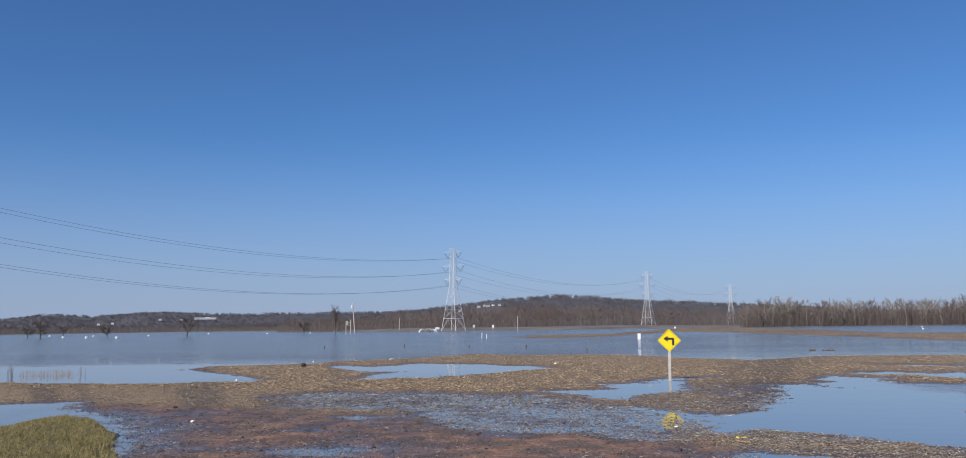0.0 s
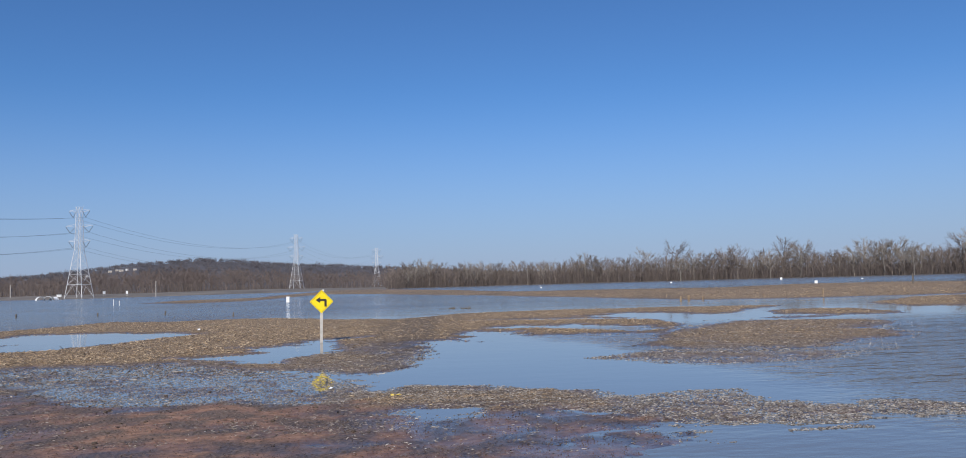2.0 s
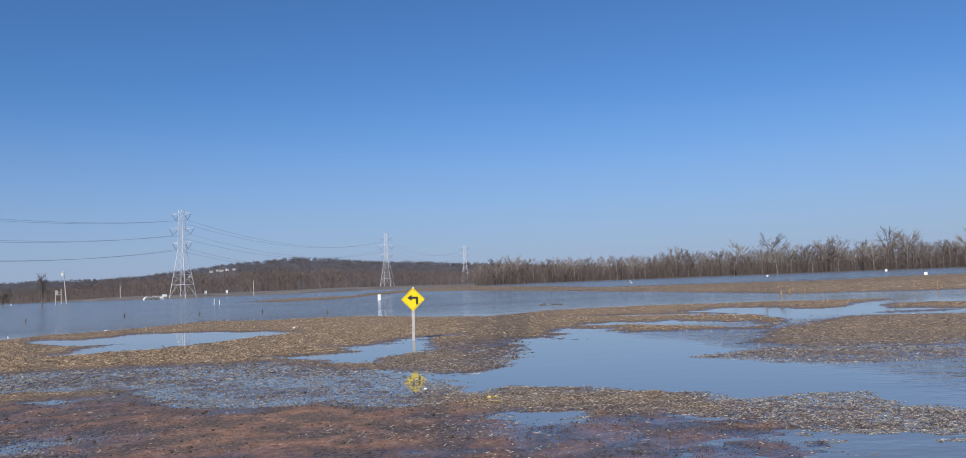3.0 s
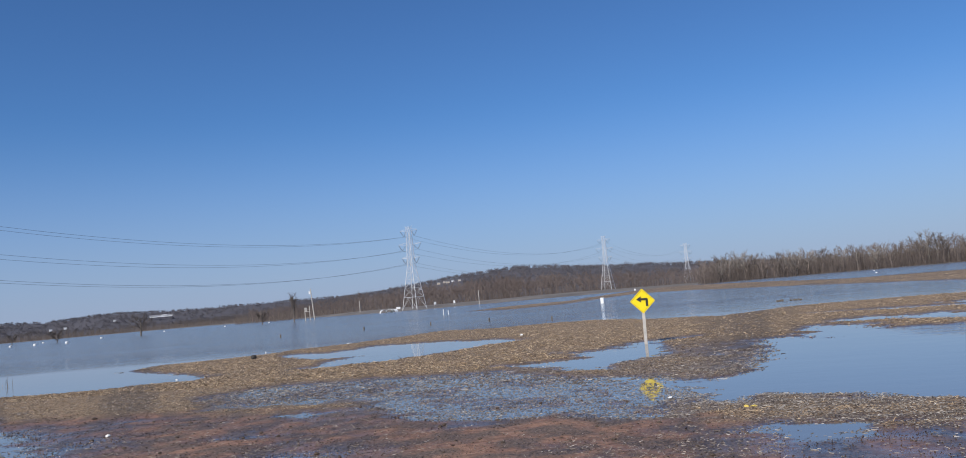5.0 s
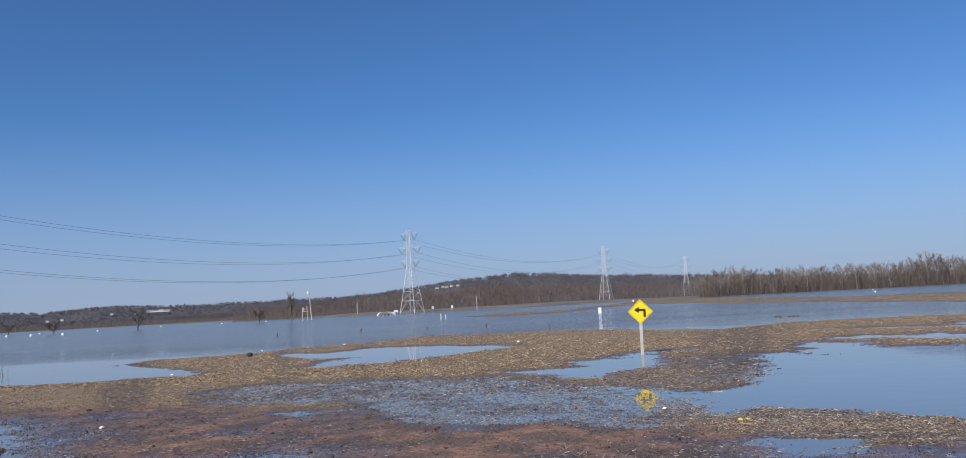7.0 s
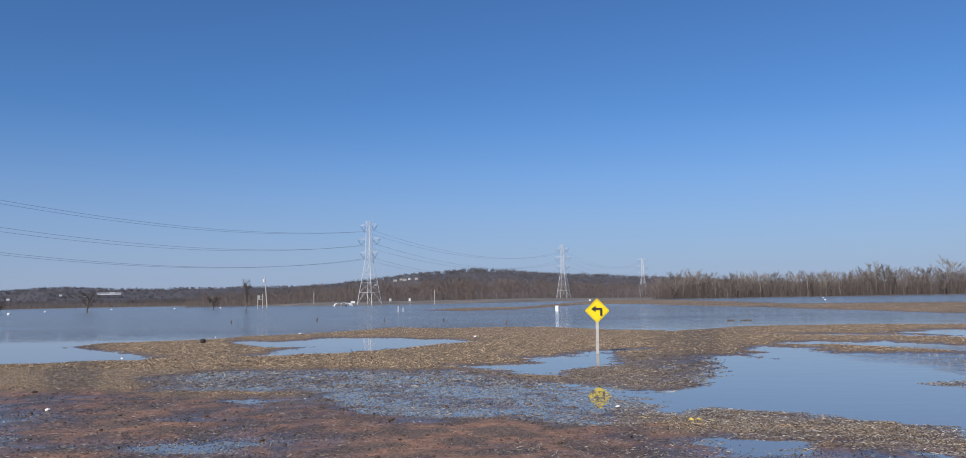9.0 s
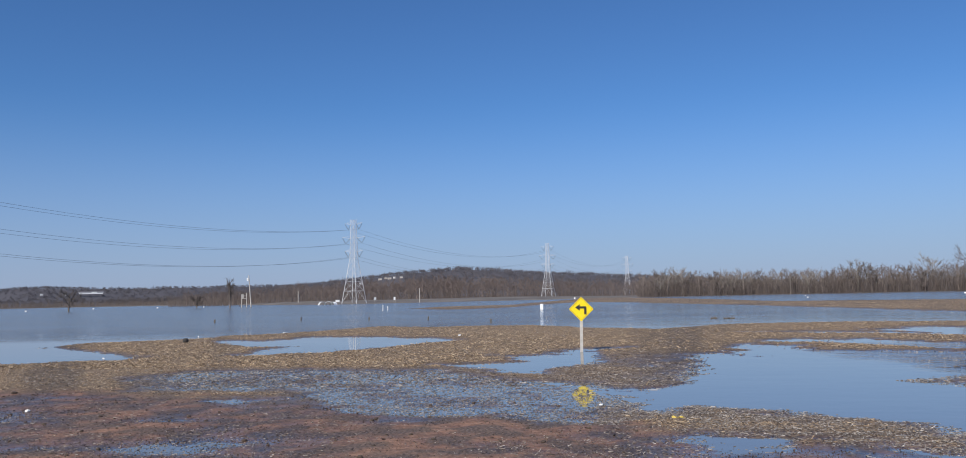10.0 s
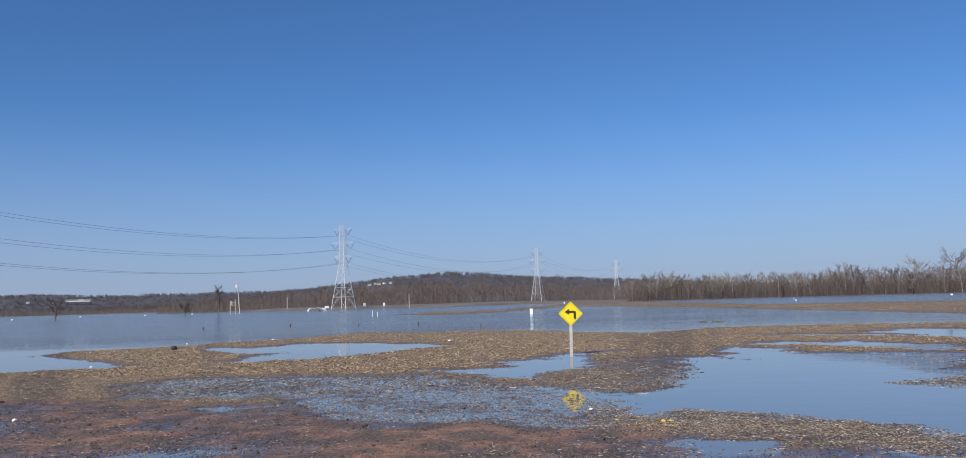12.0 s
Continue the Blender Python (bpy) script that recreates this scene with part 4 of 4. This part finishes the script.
for k, (x, y, h, seed, nm) in enumerate([(-228.3, 250.3, 8.0, 3, "round"), (-262.4, 281.1, 5.2, 4, "small"), (-226.8, 283.7, 5.4, 5, "round"), (-192.0, 285.9, 9.2, 6, "spreading"), (-158.3, 319.2, 6.2, 7, "small"), (-345.8, 397.2, 6.4, 8, "round")]):
    bare_tree("bare_tree", seed, h, h * (0.95 if h > 6.5 else 1.15), (13, 9, 8, 3), 0.055, DARK_WOOD, DARK_TWIG, pose(x, y, -0.3), low=0.2, stout=1.9, label=nm + " leafless tree standing in the flood water", category="tree", group="flooded trees")
bare_tree("dead_tree", 21, 13.4, 2.9, (22, 5, 5, 2), 0.05, BARK, DARK_TWIG, pose(-134.9, 298.5, -0.3), low=0.14, label="tall narrow leafless tree standing in the flood", category="tree")


# ---------------------------------------------------------------- hills
def ridge(name, centre, breadth, azs, tops, label):
    a = np.radians(np.linspace(-62, 62, 220))
    d = centre + breadth * np.linspace(-2.2, 1.6, 26)
    A, D = np.meshgrid(a, d)
    crest = np.interp(np.degrees(A), azs, tops)
    x, y = D * np.sin(A), D * np.cos(A)
    z = crest * np.exp(-((D - centre) / breadth) ** 2) * (1 + 0.08 * value_noise(x / 160, y / 160, 91, 3)) - 0.5
    n = A.shape[1]
    i = (np.arange(A.shape[0] - 1)[:, None] * n + np.arange(n - 1)[None]).ravel()
    ob = raw(name, np.stack([x.ravel(), y.ravel(), z.ravel()], 1), np.stack([i, i + 1, i + n + 1, i + n], 1), HAZED_SOIL, smooth=True)
    tagged(ob, label, "hill", kind="structure")

    def height(px, py):
        dd, az = np.hypot(px, py), np.degrees(np.arctan2(px, py))
        return np.interp(az, azs, tops) * np.exp(-((dd - centre) / breadth) ** 2) * (1 + 0.08 * value_noise(px / 160, py / 160, 91, 3)) - 0.5
    return height


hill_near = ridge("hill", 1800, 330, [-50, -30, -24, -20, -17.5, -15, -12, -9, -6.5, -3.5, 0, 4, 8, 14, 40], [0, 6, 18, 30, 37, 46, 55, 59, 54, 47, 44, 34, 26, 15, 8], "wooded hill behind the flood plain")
hill_far = ridge("hill", 2900, 380, [-60, -46, -44, -42, -39, -36.5, -34.5, -30, -24, -18, -10, 40], [30, 30, 36, 50, 44, 56, 57, 47, 50, 46, 30, 20], "distant wooded ridge with thin haze painted into its colour")


def hill_woods(height, az0, az1, d0, d1, count, seed, hmin, hmax, twig, label):
    """Crowns of far bare trees: domes of many short twigs, one mesh."""
    g = np.random.default_rng(seed)
    az, d = np.radians(g.uniform(az0, az1, count)), g.uniform(d0, d1, count)
    x, y = d * np.sin(az), d * np.cos(az)
    grove = 0.5 + 0.5 * value_noise(x / 70, y / 70, seed, 3)
    deg = np.degrees(az)
    keep = (g.random(count) < 0.55 + 0.7 * grove) & ~((deg > -14.9) & (deg < -12.6) & (d > 1480) & (d < 1650))
    x, y, grove = x[keep], y[keep], grove[keep]
    z = height(x, y)
    h = g.uniform(hmin, hmax, len(x)) * (0.55 + 0.6 * grove)
    per = 48
    cx, ch = np.repeat(np.stack([x, y, z + 0.18 * h], 1), per, axis=0), np.repeat(h, per)[:, None]
    n = len(cx)
    a, up = g.uniform(0, 2 * np.pi, n), g.uniform(-0.25, 1.0, n)
    side = np.sqrt(np.maximum(1 - up * up, 0.05))
    way = np.stack([np.cos(a) * side * 0.62, np.sin(a) * side * 0.62, up * 0.62], 1) * g.uniform(0.75, 1.1, (n, 1))
    root = way * ch * g.uniform(0.25, 0.75, (n, 1)) * [0.9, 0.9, 1.0]
    tip = root + (way + g.normal(0, 0.25, (n, 3))) * ch * 0.32
    v, f = slivers(cx + root, cx + tip, np.repeat(h, per) * twig, seed)
    return tagged(raw("hill_woods", v, f, HAZED_TWIG), label, "woods", kind="stuff")


hill_woods(hill_near, -32, 20, 1380, 1880, 5000, 71, 9, 14, 0.064, "leafless woods covering the hillside, haze grey in their colour")
hill_woods(hill_far, -58, -14, 2420, 2980, 3200, 72, 8, 15, 0.08, "leafless woods covering the distant ridge, haze grey in their colour")


# ---------------------------------------------------------------- poles, posts and marks
def utility_pole():
    t = empty("utility_pole", pose(-139.3, 328.9, -0.4, 0, -4.3, 15), label="leaning wooden utility pole with a white transformer can", category="utility pole")
    part("shaft", rod(bmesh.new(), (0, 0, 0), (0, 0, 13.6), 0.26, 0.17, 10), POST_WOOD, t)
    can = bmesh.new()
    rod(can, (-0.55, 0, 11.3), (-0.55, 0, 12.4), 0.32, 0.32, 12)
    rod(can, (-0.55, 0, 12.4), (-0.55, 0, 12.55), 0.32, 0.18, 12)
    part("transformer", can, WHITE_PAINT, t, "white transformer can")
    part("bracket", box(bmesh.new(), 0.4, 0.12, 0.12, Matrix.Translation((-0.3, 0, 11.9))), STEEL, t)
    return t


def platform_stand():
    t = empty("platform_stand", pose(-137.9, 318.5, -0.4, 0, 0, 25), label="pale wooden platform stand on tall legs in the flood", category="stand")
    for x in (-0.95, 0.95):
        for y in (-0.6, 0.6):
            part("leg", box(bmesh.new(), 0.24, 0.24, 6.2 if x > 0 else 5.6, Matrix.Translation((x, y, 0)), 0.02), POST_WOOD, t)
    part("platform", box(bmesh.new(), 2.3, 1.5, 0.22, Matrix.Translation((0, 0, 3.9)), 0.02), POST_WOOD, t)
    part("cabinet", box(bmesh.new(), 0.9, 1.2, 1.5, Matrix.Translation((-0.62, 0, 4.12)), 0.03), POST_WOOD, t, "grey wooden cabinet box")
    part("rail", box(bmesh.new(), 1.1, 0.10, 0.16, Matrix.Translation((0.45, -0.6, 4.9)), 0.01), POST_WOOD, t)
    return t


utility_pole()
platform_stand()


def post(name, x, y, height, width, mat, label, group="", lean=0.0, cap=None):
    z = min(land_height(x, y), 0.0) - 0.25
    t = empty(name, pose(x, y, z, lean, lean * 0.7, (x * 37) % 60), label=label, category="post", group=group)
    bm = box(bmesh.new(), width, width, height - z, None, width * 0.12)
    bmesh.ops.bevel(bm, geom=[e for e in bm.edges if min(v.co.z for v in e.verts) > (height - z) * 0.99], offset=width * 0.1, segments=1, affect="EDGES")
    part("shaft", bm, mat, t)
    if cap:
        part("cap", box(bmesh.new(), width * 1.5, width * 1.5, width * 0.9, Matrix.Translation((0, 0, height - z)), width * 0.2), cap, t, "white cap")
    return t


for x, y, h, w in ((35.3, 79.6, 0.52, 0.17), (37.6, 82.8, 0.50, 0.22), (38.5, 81.2, 0.40, 0.12), (50.5, 78.0, 0.85, 0.13)):
    post("wooden_stake", x, y, h, w, TAN_WEED, "weathered tan wooden stake on the far mud bar", "bar stakes", 3.0)
post("marker_post", 93.5, 120.3, 2.0, 0.2, DARK_WOOD, "thin dark marker post on the far mud bar", "", 1.0)
# small dark shapes on the water, built as plain stubs
for x, y in ((-45.4, 96.4), (-35.8, 99.8), (-25.8, 95.1), (-18.3, 92.6), (-9.5, 78.8)):
    post("mooring_stub", x, y, 0.40, 0.13, DARK_WOOD, "short dark stub standing in the flood water", "row of stubs", 6.0)
post("white_post", -41.3, 162.9, 1.2, 0.12, WHITE_PAINT, "white post standing in the flood water", "white posts", 1.5)
post("white_post", -40.4, 163.5, 0.9, 0.10, WHITE_PAINT, "white post standing in the flood water", "white posts", -2.0)
post("bare_pole", -154.6, 427.1, 7.2, 0.3, POST_WOOD, "bare wooden pole beyond the flood", "bare poles")
post("bare_pole", -79.1, 381.8, 6.8, 0.28, POST_WOOD, "bare wooden pole beyond the flood", "bare poles")


def meter_cabinet(x, y, w, h, name="white_cabinet", label="white metal cabinet standing in shallow flood water"):
    z = land_height(x, y) - 0.05
    t = empty(name, pose(x, y, z, 0, 0, -8), label=label, category="cabinet")
    part("body", box(bmesh.new(), w, w * 0.7, h, None, 0.03), WHITE_PAINT, t)
    part("roof", box(bmesh.new(), w * 1.12, w * 0.85, 0.06, Matrix.Translation((0, 0, h)), 0.01), WHITE_PAINT, t)
    part("door", box(bmesh.new(), w * 0.8, 0.02, h * 0.8, Matrix.Translation((0, -w * 0.35 - 0.012, h * 0.1)), 0.004), WHITE_PAINT, t)
    return t


meter_cabinet(-8.3, 144.1, 0.55, 1.25)


def box_on_post(x, y, w, h, stand, label):
    z = land_height(x, y) - 0.1
    t = empty("equipment_box", pose(x, y, z, 0, 0, 15), label=label, category="cabinet")
    part("body", box(bmesh.new(), w, w * 0.6, h, Matrix.Translation((0, 0, stand)), 0.04), WHITE_PAINT, t)
    for s in (-0.35, 0.35):
        part("leg", box(bmesh.new(), 0.14, 0.14, stand, Matrix.Translation((s * w, 0, 0))), POST_WOOD, t)
    part("hood", box(bmesh.new(), w * 1.15, w * 0.75, 0.1, Matrix.Translation((0, 0, stand + h)), 0.02), GREY_ROOF, t)
    return t


box_on_post(-119.5, 384.0, 1.9, 1.0, 0.8, "white equipment box on short legs beside the tower")
box_on_post(-104.0, 395.0, 1.1, 1.3, 1.1, "white equipment box on short legs beyond the flood")
box_on_post(-94.5, 396.0, 0.9, 1.4, 1.0, "pale equipment box on short legs beyond the flood")


def hoop_shelter(x, y, r, ln, turn):
    """A low arched shell with ribs, open in front."""
    z = land_height(x, y) - 0.08
    t = empty("hoop_shelter", pose(x, y, max(z, -0.1), 0, 0, turn), label="low white arched shelter with an open front", category="shelter", group="arched shelters")
    bm = bmesh.new()
    n = 12
    rings = []
    for rr in (r, r - 0.05):
        for yy in (-ln / 2, ln / 2):
            rings.append([bm.verts.new((rr * math.cos(math.pi * i / n), yy, rr * math.sin(math.pi * i / n))) for i in range(n + 1)])
    for i in range(n):
        bm.faces.new((rings[0][i], rings[0][i + 1], rings[1][i + 1], rings[1][i]))
        bm.faces.new((rings[2][i + 1], rings[2][i], rings[3][i], rings[3][i + 1]))
        bm.faces.new((rings[0][i + 1], rings[0][i], rings[2][i], rings[2][i + 1]))
        bm.faces.new((rings[1][i], rings[1][i + 1], rings[3][i + 1], rings[3][i]))
    part("shell", bm, WHITE_PAINT, t)
    for yy in (-ln / 2 - 0.04, 0.0, ln / 2 + 0.04):
        bm = bmesh.new()
        for i in range(n):
            a, b = math.pi * i / n, math.pi * (i + 1) / n
            rod(bm, ((r + 0.03) * math.cos(a), yy, (r + 0.03) * math.sin(a)), ((r + 0.03) * math.cos(b), yy, (r + 0.03) * math.sin(b)), 0.06, sides=5)
        part("rib", bm, STEEL, t)
    return t


hoop_shelter(-117.0, 353.4, 1.5, 2.4, 30)
hoop_shelter(-114.2, 353.8, 1.6, 2.0, 12)
hoop_shelter(-112.6, 355.6, 1.3, 2.0, -20)


def float_drum(x, y, s):
    """A white drum riding half out of the water."""
    t = empty("float_drum", pose(x, y, -0.62 * s, 4, 3, (x * 13) % 90), label="white round drum floating on the flood", category="drum", group="floating drums")
    bm = bmesh.new()
    prof = [(0.0, 0.0), (0.42, 0.0), (0.5, 0.08), (0.5, 0.42), (0.53, 0.46), (0.53, 0.54), (0.5, 0.58), (0.5, 1.05), (0.42, 1.18), (0.0, 1.2)]
    n = 14
    rings = [[bm.verts.new((r * s * math.cos(2 * math.pi * i / n), r * s * math.sin(2 * math.pi * i / n), z * s)) for i in range(n)] for r, z in prof[1:-1]]
    for a, b in zip(rings, rings[1:]):
        for i in range(n):
            bm.faces.new((a[i], a[(i + 1) % n], b[(i + 1) % n], b[i]))
    bm.faces.new(rings[0][::-1])
    bm.faces.new(rings[-1])
    part("barrel", bm, WHITE_PAINT, t)
    part("bung", rod(bmesh.new(), (0.2 * s, 0, 1.17 * s), (0.2 * s, 0, 1.24 * s), 0.07 * s, sides=8), DARK_WOOD, t)
    return t


for x, y, s in ((-308.1, 344.5, 1.2), (-227.3, 260.4, 1.25), (-207.3, 248.6, 1.25), (-265.7, 323.5, 0.95), (-184.4, 235.1, 1.2), (-228.3, 312.1, 1.0), (-249.0, 390.8, 0.95), (-203.4, 370.3, 0.8), (-178.8, 367.4, 0.75)):
    float_drum(x, y, s * 0.9)


def range_sign(x, y, w, h, lift):
    """A plain white board on a post."""
    t = empty("white_board_sign", pose(x, y, min(0, land_height(x, y)) - 0.2, 0, 0, -math.degrees(math.atan2(x, y))), label="plain white board on a short post in the flood", category="sign", group="white boards")
    part("post", box(bmesh.new(), 0.12, 0.12, lift + 0.3, Matrix.Translation((0, 0.06, 0))), DARK_WOOD, t)
    part("board", box(bmesh.new(), w, 0.05, h, Matrix.Translation((0, -0.03, lift + 0.15)), 0.01), WHITE_PAINT, t)
    return t


for x, y, w, h, lift in ((168.9, 293.3, 1.0, 1.0, 0.4), (110.7, 176.0, 0.8, 0.75, 0.35), (123.7, 292.9, 0.8, 0.8, 0.15), (83.3, 335.2, 0.55, 0.55, 0.1), (171.0, 246.2, 0.9, 0.5, 0.1), (64.0, 255.5, 0.55, 0.6, 0.1), (-6.8, 385.5, 0.8, 1.0, 0.2)):
    range_sign(x, y, w * 0.8, h * 0.8, lift)


# ---------------------------------------------------------------- stones, driftwood and rubbish
def stone(name, x, y, r, flat, mat, label, seed, category="stone"):
    bm = bmesh.new()
    bmesh.ops.create_icosphere(bm, subdivisions=3, radius=r)
    for v in bm.verts:
        k = 1 + 0.28 * noise.noise(v.co / r * 1.3 + Vector((seed, 0, 0))) + 0.08 * noise.noise(v.co / r * 4 + Vector((0, seed, 0)))
        v.co = Vector((v.co.x * k * 1.15, v.co.y * k, v.co.z * k * flat))
    for f in bm.faces:
        f.smooth = True
    ob = part(name, bm, mat)
    ob.matrix_world = pose(x, y, max(land_height(x, y), -0.02) + r * flat * 0.55, 0, 0, seed * 40)
    return tagged(ob, label, category)


PALE_STONE = material("pale_stone", [(0.55, 0.53, 0.48), (0.68, 0.66, 0.61), (0.76, 0.74, 0.70)], 0.8, 8, 60, 0.3)
# surface of the lump that stands in for a small animal
DARK_LUMP = material("dark_lump_surface", [(0.02, 0.018, 0.016), (0.04, 0.035, 0.03), (0.07, 0.06, 0.05)], 0.8, 8, 50, 0.5)
CLOD = material("mud_clod", [(0.04, 0.027, 0.02), (0.07, 0.048, 0.035), (0.10, 0.07, 0.05)], 0.85, 8, 50, 0.5)
YELLOW_HUSK = material("yellow_husk", [(0.50, 0.36, 0.06), (0.62, 0.46, 0.10), (0.70, 0.55, 0.18)], 0.8, 12, 60, 0.3)
stone("pale_stone", -13.55, 19.0, 0.055, 0.75, PALE_STONE, "small pale round stone lying on the mud", 1)
# next but one: a rounded lump standing in for a small animal
stone("dark_boulder", -25.1, 49.4, 0.17, 1.05, DARK_LUMP, "dark rounded lump standing in for a small animal on the edge of the bank", 2)
stone("mud_clod", -16.6, 22.6, 0.08, 0.5, CLOD, "dark clod of mud on the flat", 3)
stone("mud_clod", -10.9, 13.8, 0.06, 0.5, CLOD, "dark clod of mud beside the pool", 4)
stone("mud_clod", -11.7, 14.2, 0.03, 0.6, CLOD, "small dark clod of mud in the pool", 5)
clod_rng = np.random.default_rng(33)
for k in range(90):
    cy = clod_rng.uniform(13, 23)
    cx = clod_rng.uniform(-15, 2.0) * cy / 20
    if land_height(cx, cy) > 0.0:
        stone("mud_clod", cx, cy, clod_rng.uniform(0.018, 0.045), 0.6, CLOD, "small dark clod of mud on the flat", k + 6)["group"] = "small clods"


def scrap(x, y, w, h, mat, label, seed, category="litter"):
    """A crumpled sheet of plastic or husk."""
    bm = bmesh.new()
    bmesh.ops.create_grid(bm, x_segments=7, y_segments=5, size=0.5)
    for v in bm.verts:
        f = noise.noise(Vector((v.co.x * 4, v.co.y * 4, seed)))
        v.co = Vector((v.co.x * w, v.co.y * w * 0.6, h * (0.55 + 0.9 * f) * (1 - 1.2 * abs(v.co.x))))
    bmesh.ops.solidify(bm, geom=bm.faces[:], thickness=0.006)
    ob = part("plastic_scrap" if mat is WHITE_PAINT else "corn_husk", bm, mat)
    ob.matrix_world = pose(x, y, max(land_height(x, y), 0.0) + 0.01, 0, 0, seed * 50)
    return tagged(ob, label, category)


for k, (x, y, w, h) in enumerate(((-22.4, 59.3, 0.36, 0.14), (-8.2, 51.7, 0.26, 0.15), (-22.4, 36.3, 0.14, 0.10), (-12.6, 32.5, 0.10, 0.08), (0.1, 19.8, 0.14, 0.05), (-28.5, 58.0, 0.12, 0.1))):
    scrap(x, y, w, h, WHITE_PAINT, "crumpled white plastic scrap lying in the litter", k + 1)
scrap(1.5, 17.5, 0.15, 0.05, YELLOW_HUSK, "bright yellow corn husk heap on the debris strip", 9, "corn husk")
scrap(1.62, 17.35, 0.12, 0.04, YELLOW_HUSK, "bright yellow corn husk heap on the debris strip", 10, "corn husk")


def driftwood(x, y, ln, r, turn, mat, label):
    bm = bmesh.new()
    pts = [Vector((ln * (i / 6 - 0.5), 0.06 * ln * math.sin(i * 1.9), 0.04 * math.cos(i * 2.3))) for i in range(7)]
    for a, b in zip(pts, pts[1:]):
        rod(bm, a, b, r, r * 0.9, 7)
    rod(bm, pts[4], pts[4] + Vector((0.15 * ln, 0.1 * ln, 0.28 * ln)), r * 0.6, r * 0.25, 6)
    ob = part("driftwood_log", bm, mat)
    ob.matrix_world = pose(x, y, 0.03, 0, 0, turn)
    return tagged(ob, label, "log")


driftwood(11.3, 79.2, 0.6, 0.09, 10, DARK_WOOD, "dark driftwood log floating in the flood")
driftwood(12.6, 78.9, 1.0, 0.06, -6, DARK_WOOD, "thin dark driftwood log floating in the flood")
driftwood(-17.2, 37.4, 0.8, 0.012, 30, DARK_WOOD, "thin dark branch lying along the shore")


def weed_clump(x, y, w, h, count, seed, label, mat):
    g = np.random.default_rng(seed)
    p = np.stack([g.normal(0, w / 3, count), g.normal(0, w / 5, count), np.full(count, -0.15)], 1)
    a, lean, ln = g.uniform(0, 2 * np.pi, count), np.abs(g.normal(0, 0.22, count)), h * g.uniform(0.45, 1.1, count)
    d = np.stack([np.cos(a) * np.sin(lean), np.sin(a) * np.sin(lean), np.cos(lean)], 1) * ln[:, None]
    v1, f1 = prisms(p, p + d, 0.010, 0.004)
    q = p + d * g.uniform(0.5, 0.9, (count, 1))
    a2 = g.uniform(0, 2 * np.pi, count)
    e = np.stack([np.cos(a2), np.sin(a2), np.full(count, 0.8)], 1) * 0.2 * ln[:, None]
    v2, f2 = prisms(q, q + e, 0.006, 0.003)
    ob = raw("dry_weeds", np.concatenate([v1, v2]), np.concatenate([f1, f2 + len(v1)]), mat)
    ob.matrix_world = pose(x, y, 0)
    return tagged(ob, label, "weeds", group="drowned weeds")


weed_clump(-39.4, 39.4, 0.6, 0.85, 16, 1, "dark leafless weed clump in shallow water", DARK_WOOD)
for k, (x, y) in enumerate(((-38.9, 40.2), (-38.2, 40.5), (-37.4, 40.9), (-36.8, 41.2))):
    weed_clump(x, y, 1.0, 0.5, 30, k + 2, "tan dead weed stalks in shallow water", TAN_WEED)
weed_clump(-36.2, 41.6, 0.4, 0.8, 7, 9, "tan dead weed stalks in shallow water", DARK_WOOD)


# ---------------------------------------------------------------- houses on the hills
def house(az, d, z, w, dep, h, turn, label, name="house", wall=WHITE_PAINT, footing=3.0):
    x, y = polar(az, d)
    t = empty(name, pose(x, y, z, 0, 0, turn), label=label, category="house", group="hillside houses")
    part("wall", box(bmesh.new(), w, dep, h + footing, Matrix.Translation((0, 0, -footing))), wall, t)
    bm = bmesh.new()
    k = h + 0.45 * dep * 0.6
    v = [bm.verts.new(c) for c in ((-w * .54, -dep * .56, h), (w * .54, -dep * .56, h), (w * .54, dep * .56, h), (-w * .54, dep * .56, h), (-w * .54, 0, k), (w * .54, 0, k))]
    for f in ((0, 1, 5, 4), (2, 3, 4, 5), (1, 2, 5), (3, 0, 4), (3, 2, 1, 0)):
        bm.faces.new([v[i] for i in f])
    part("roof", bm, GREY_ROOF, t)
    return t


for az, d, w, mat in ((-14.4, 1640, 6, TAN_WALL), (-14.0, 1655, 4.5, TAN_WALL), (-13.75, 1640, 6.5, TAN_WALL), (-13.4, 1650, 5, WHITE_PAINT), (-12.95, 1645, 5, TAN_WALL), (-15.7, 1600, 6, WHITE_PAINT)):
    x, y = polar(az, d)
    house(az, d, float(hill_near(np.array([x]), np.array([y]))[0]) + 0.6, w, 5, 2.2, -az + 12, "pale house among bare trees on the hillside", wall=mat)
for az, d in ((-39.0, 2500), (-38.2, 2510), (-35.4, 2560), (-34.1, 2560), (-25.0, 2540)):
    x, y = polar(az, d)
    house(az, d, float(hill_far(np.array([x]), np.array([y]))[0]) + 5.0, 7, 6, 1.9, -az + 8, "white house among bare trees on the distant ridge")
x, y = polar(-32.67, 2560)
block = house(-32.67, 2560, 32.0, 60, 12, 2.4, 33, "long low white building below the distant ridge", "long_building", footing=0.8)
part("rooftop_unit", box(bmesh.new(), 14, 8, 2.4, Matrix.Translation((8, -2, 2.6)), 0.2), WHITE_PAINT, block, "white box-shaped unit on the roof")
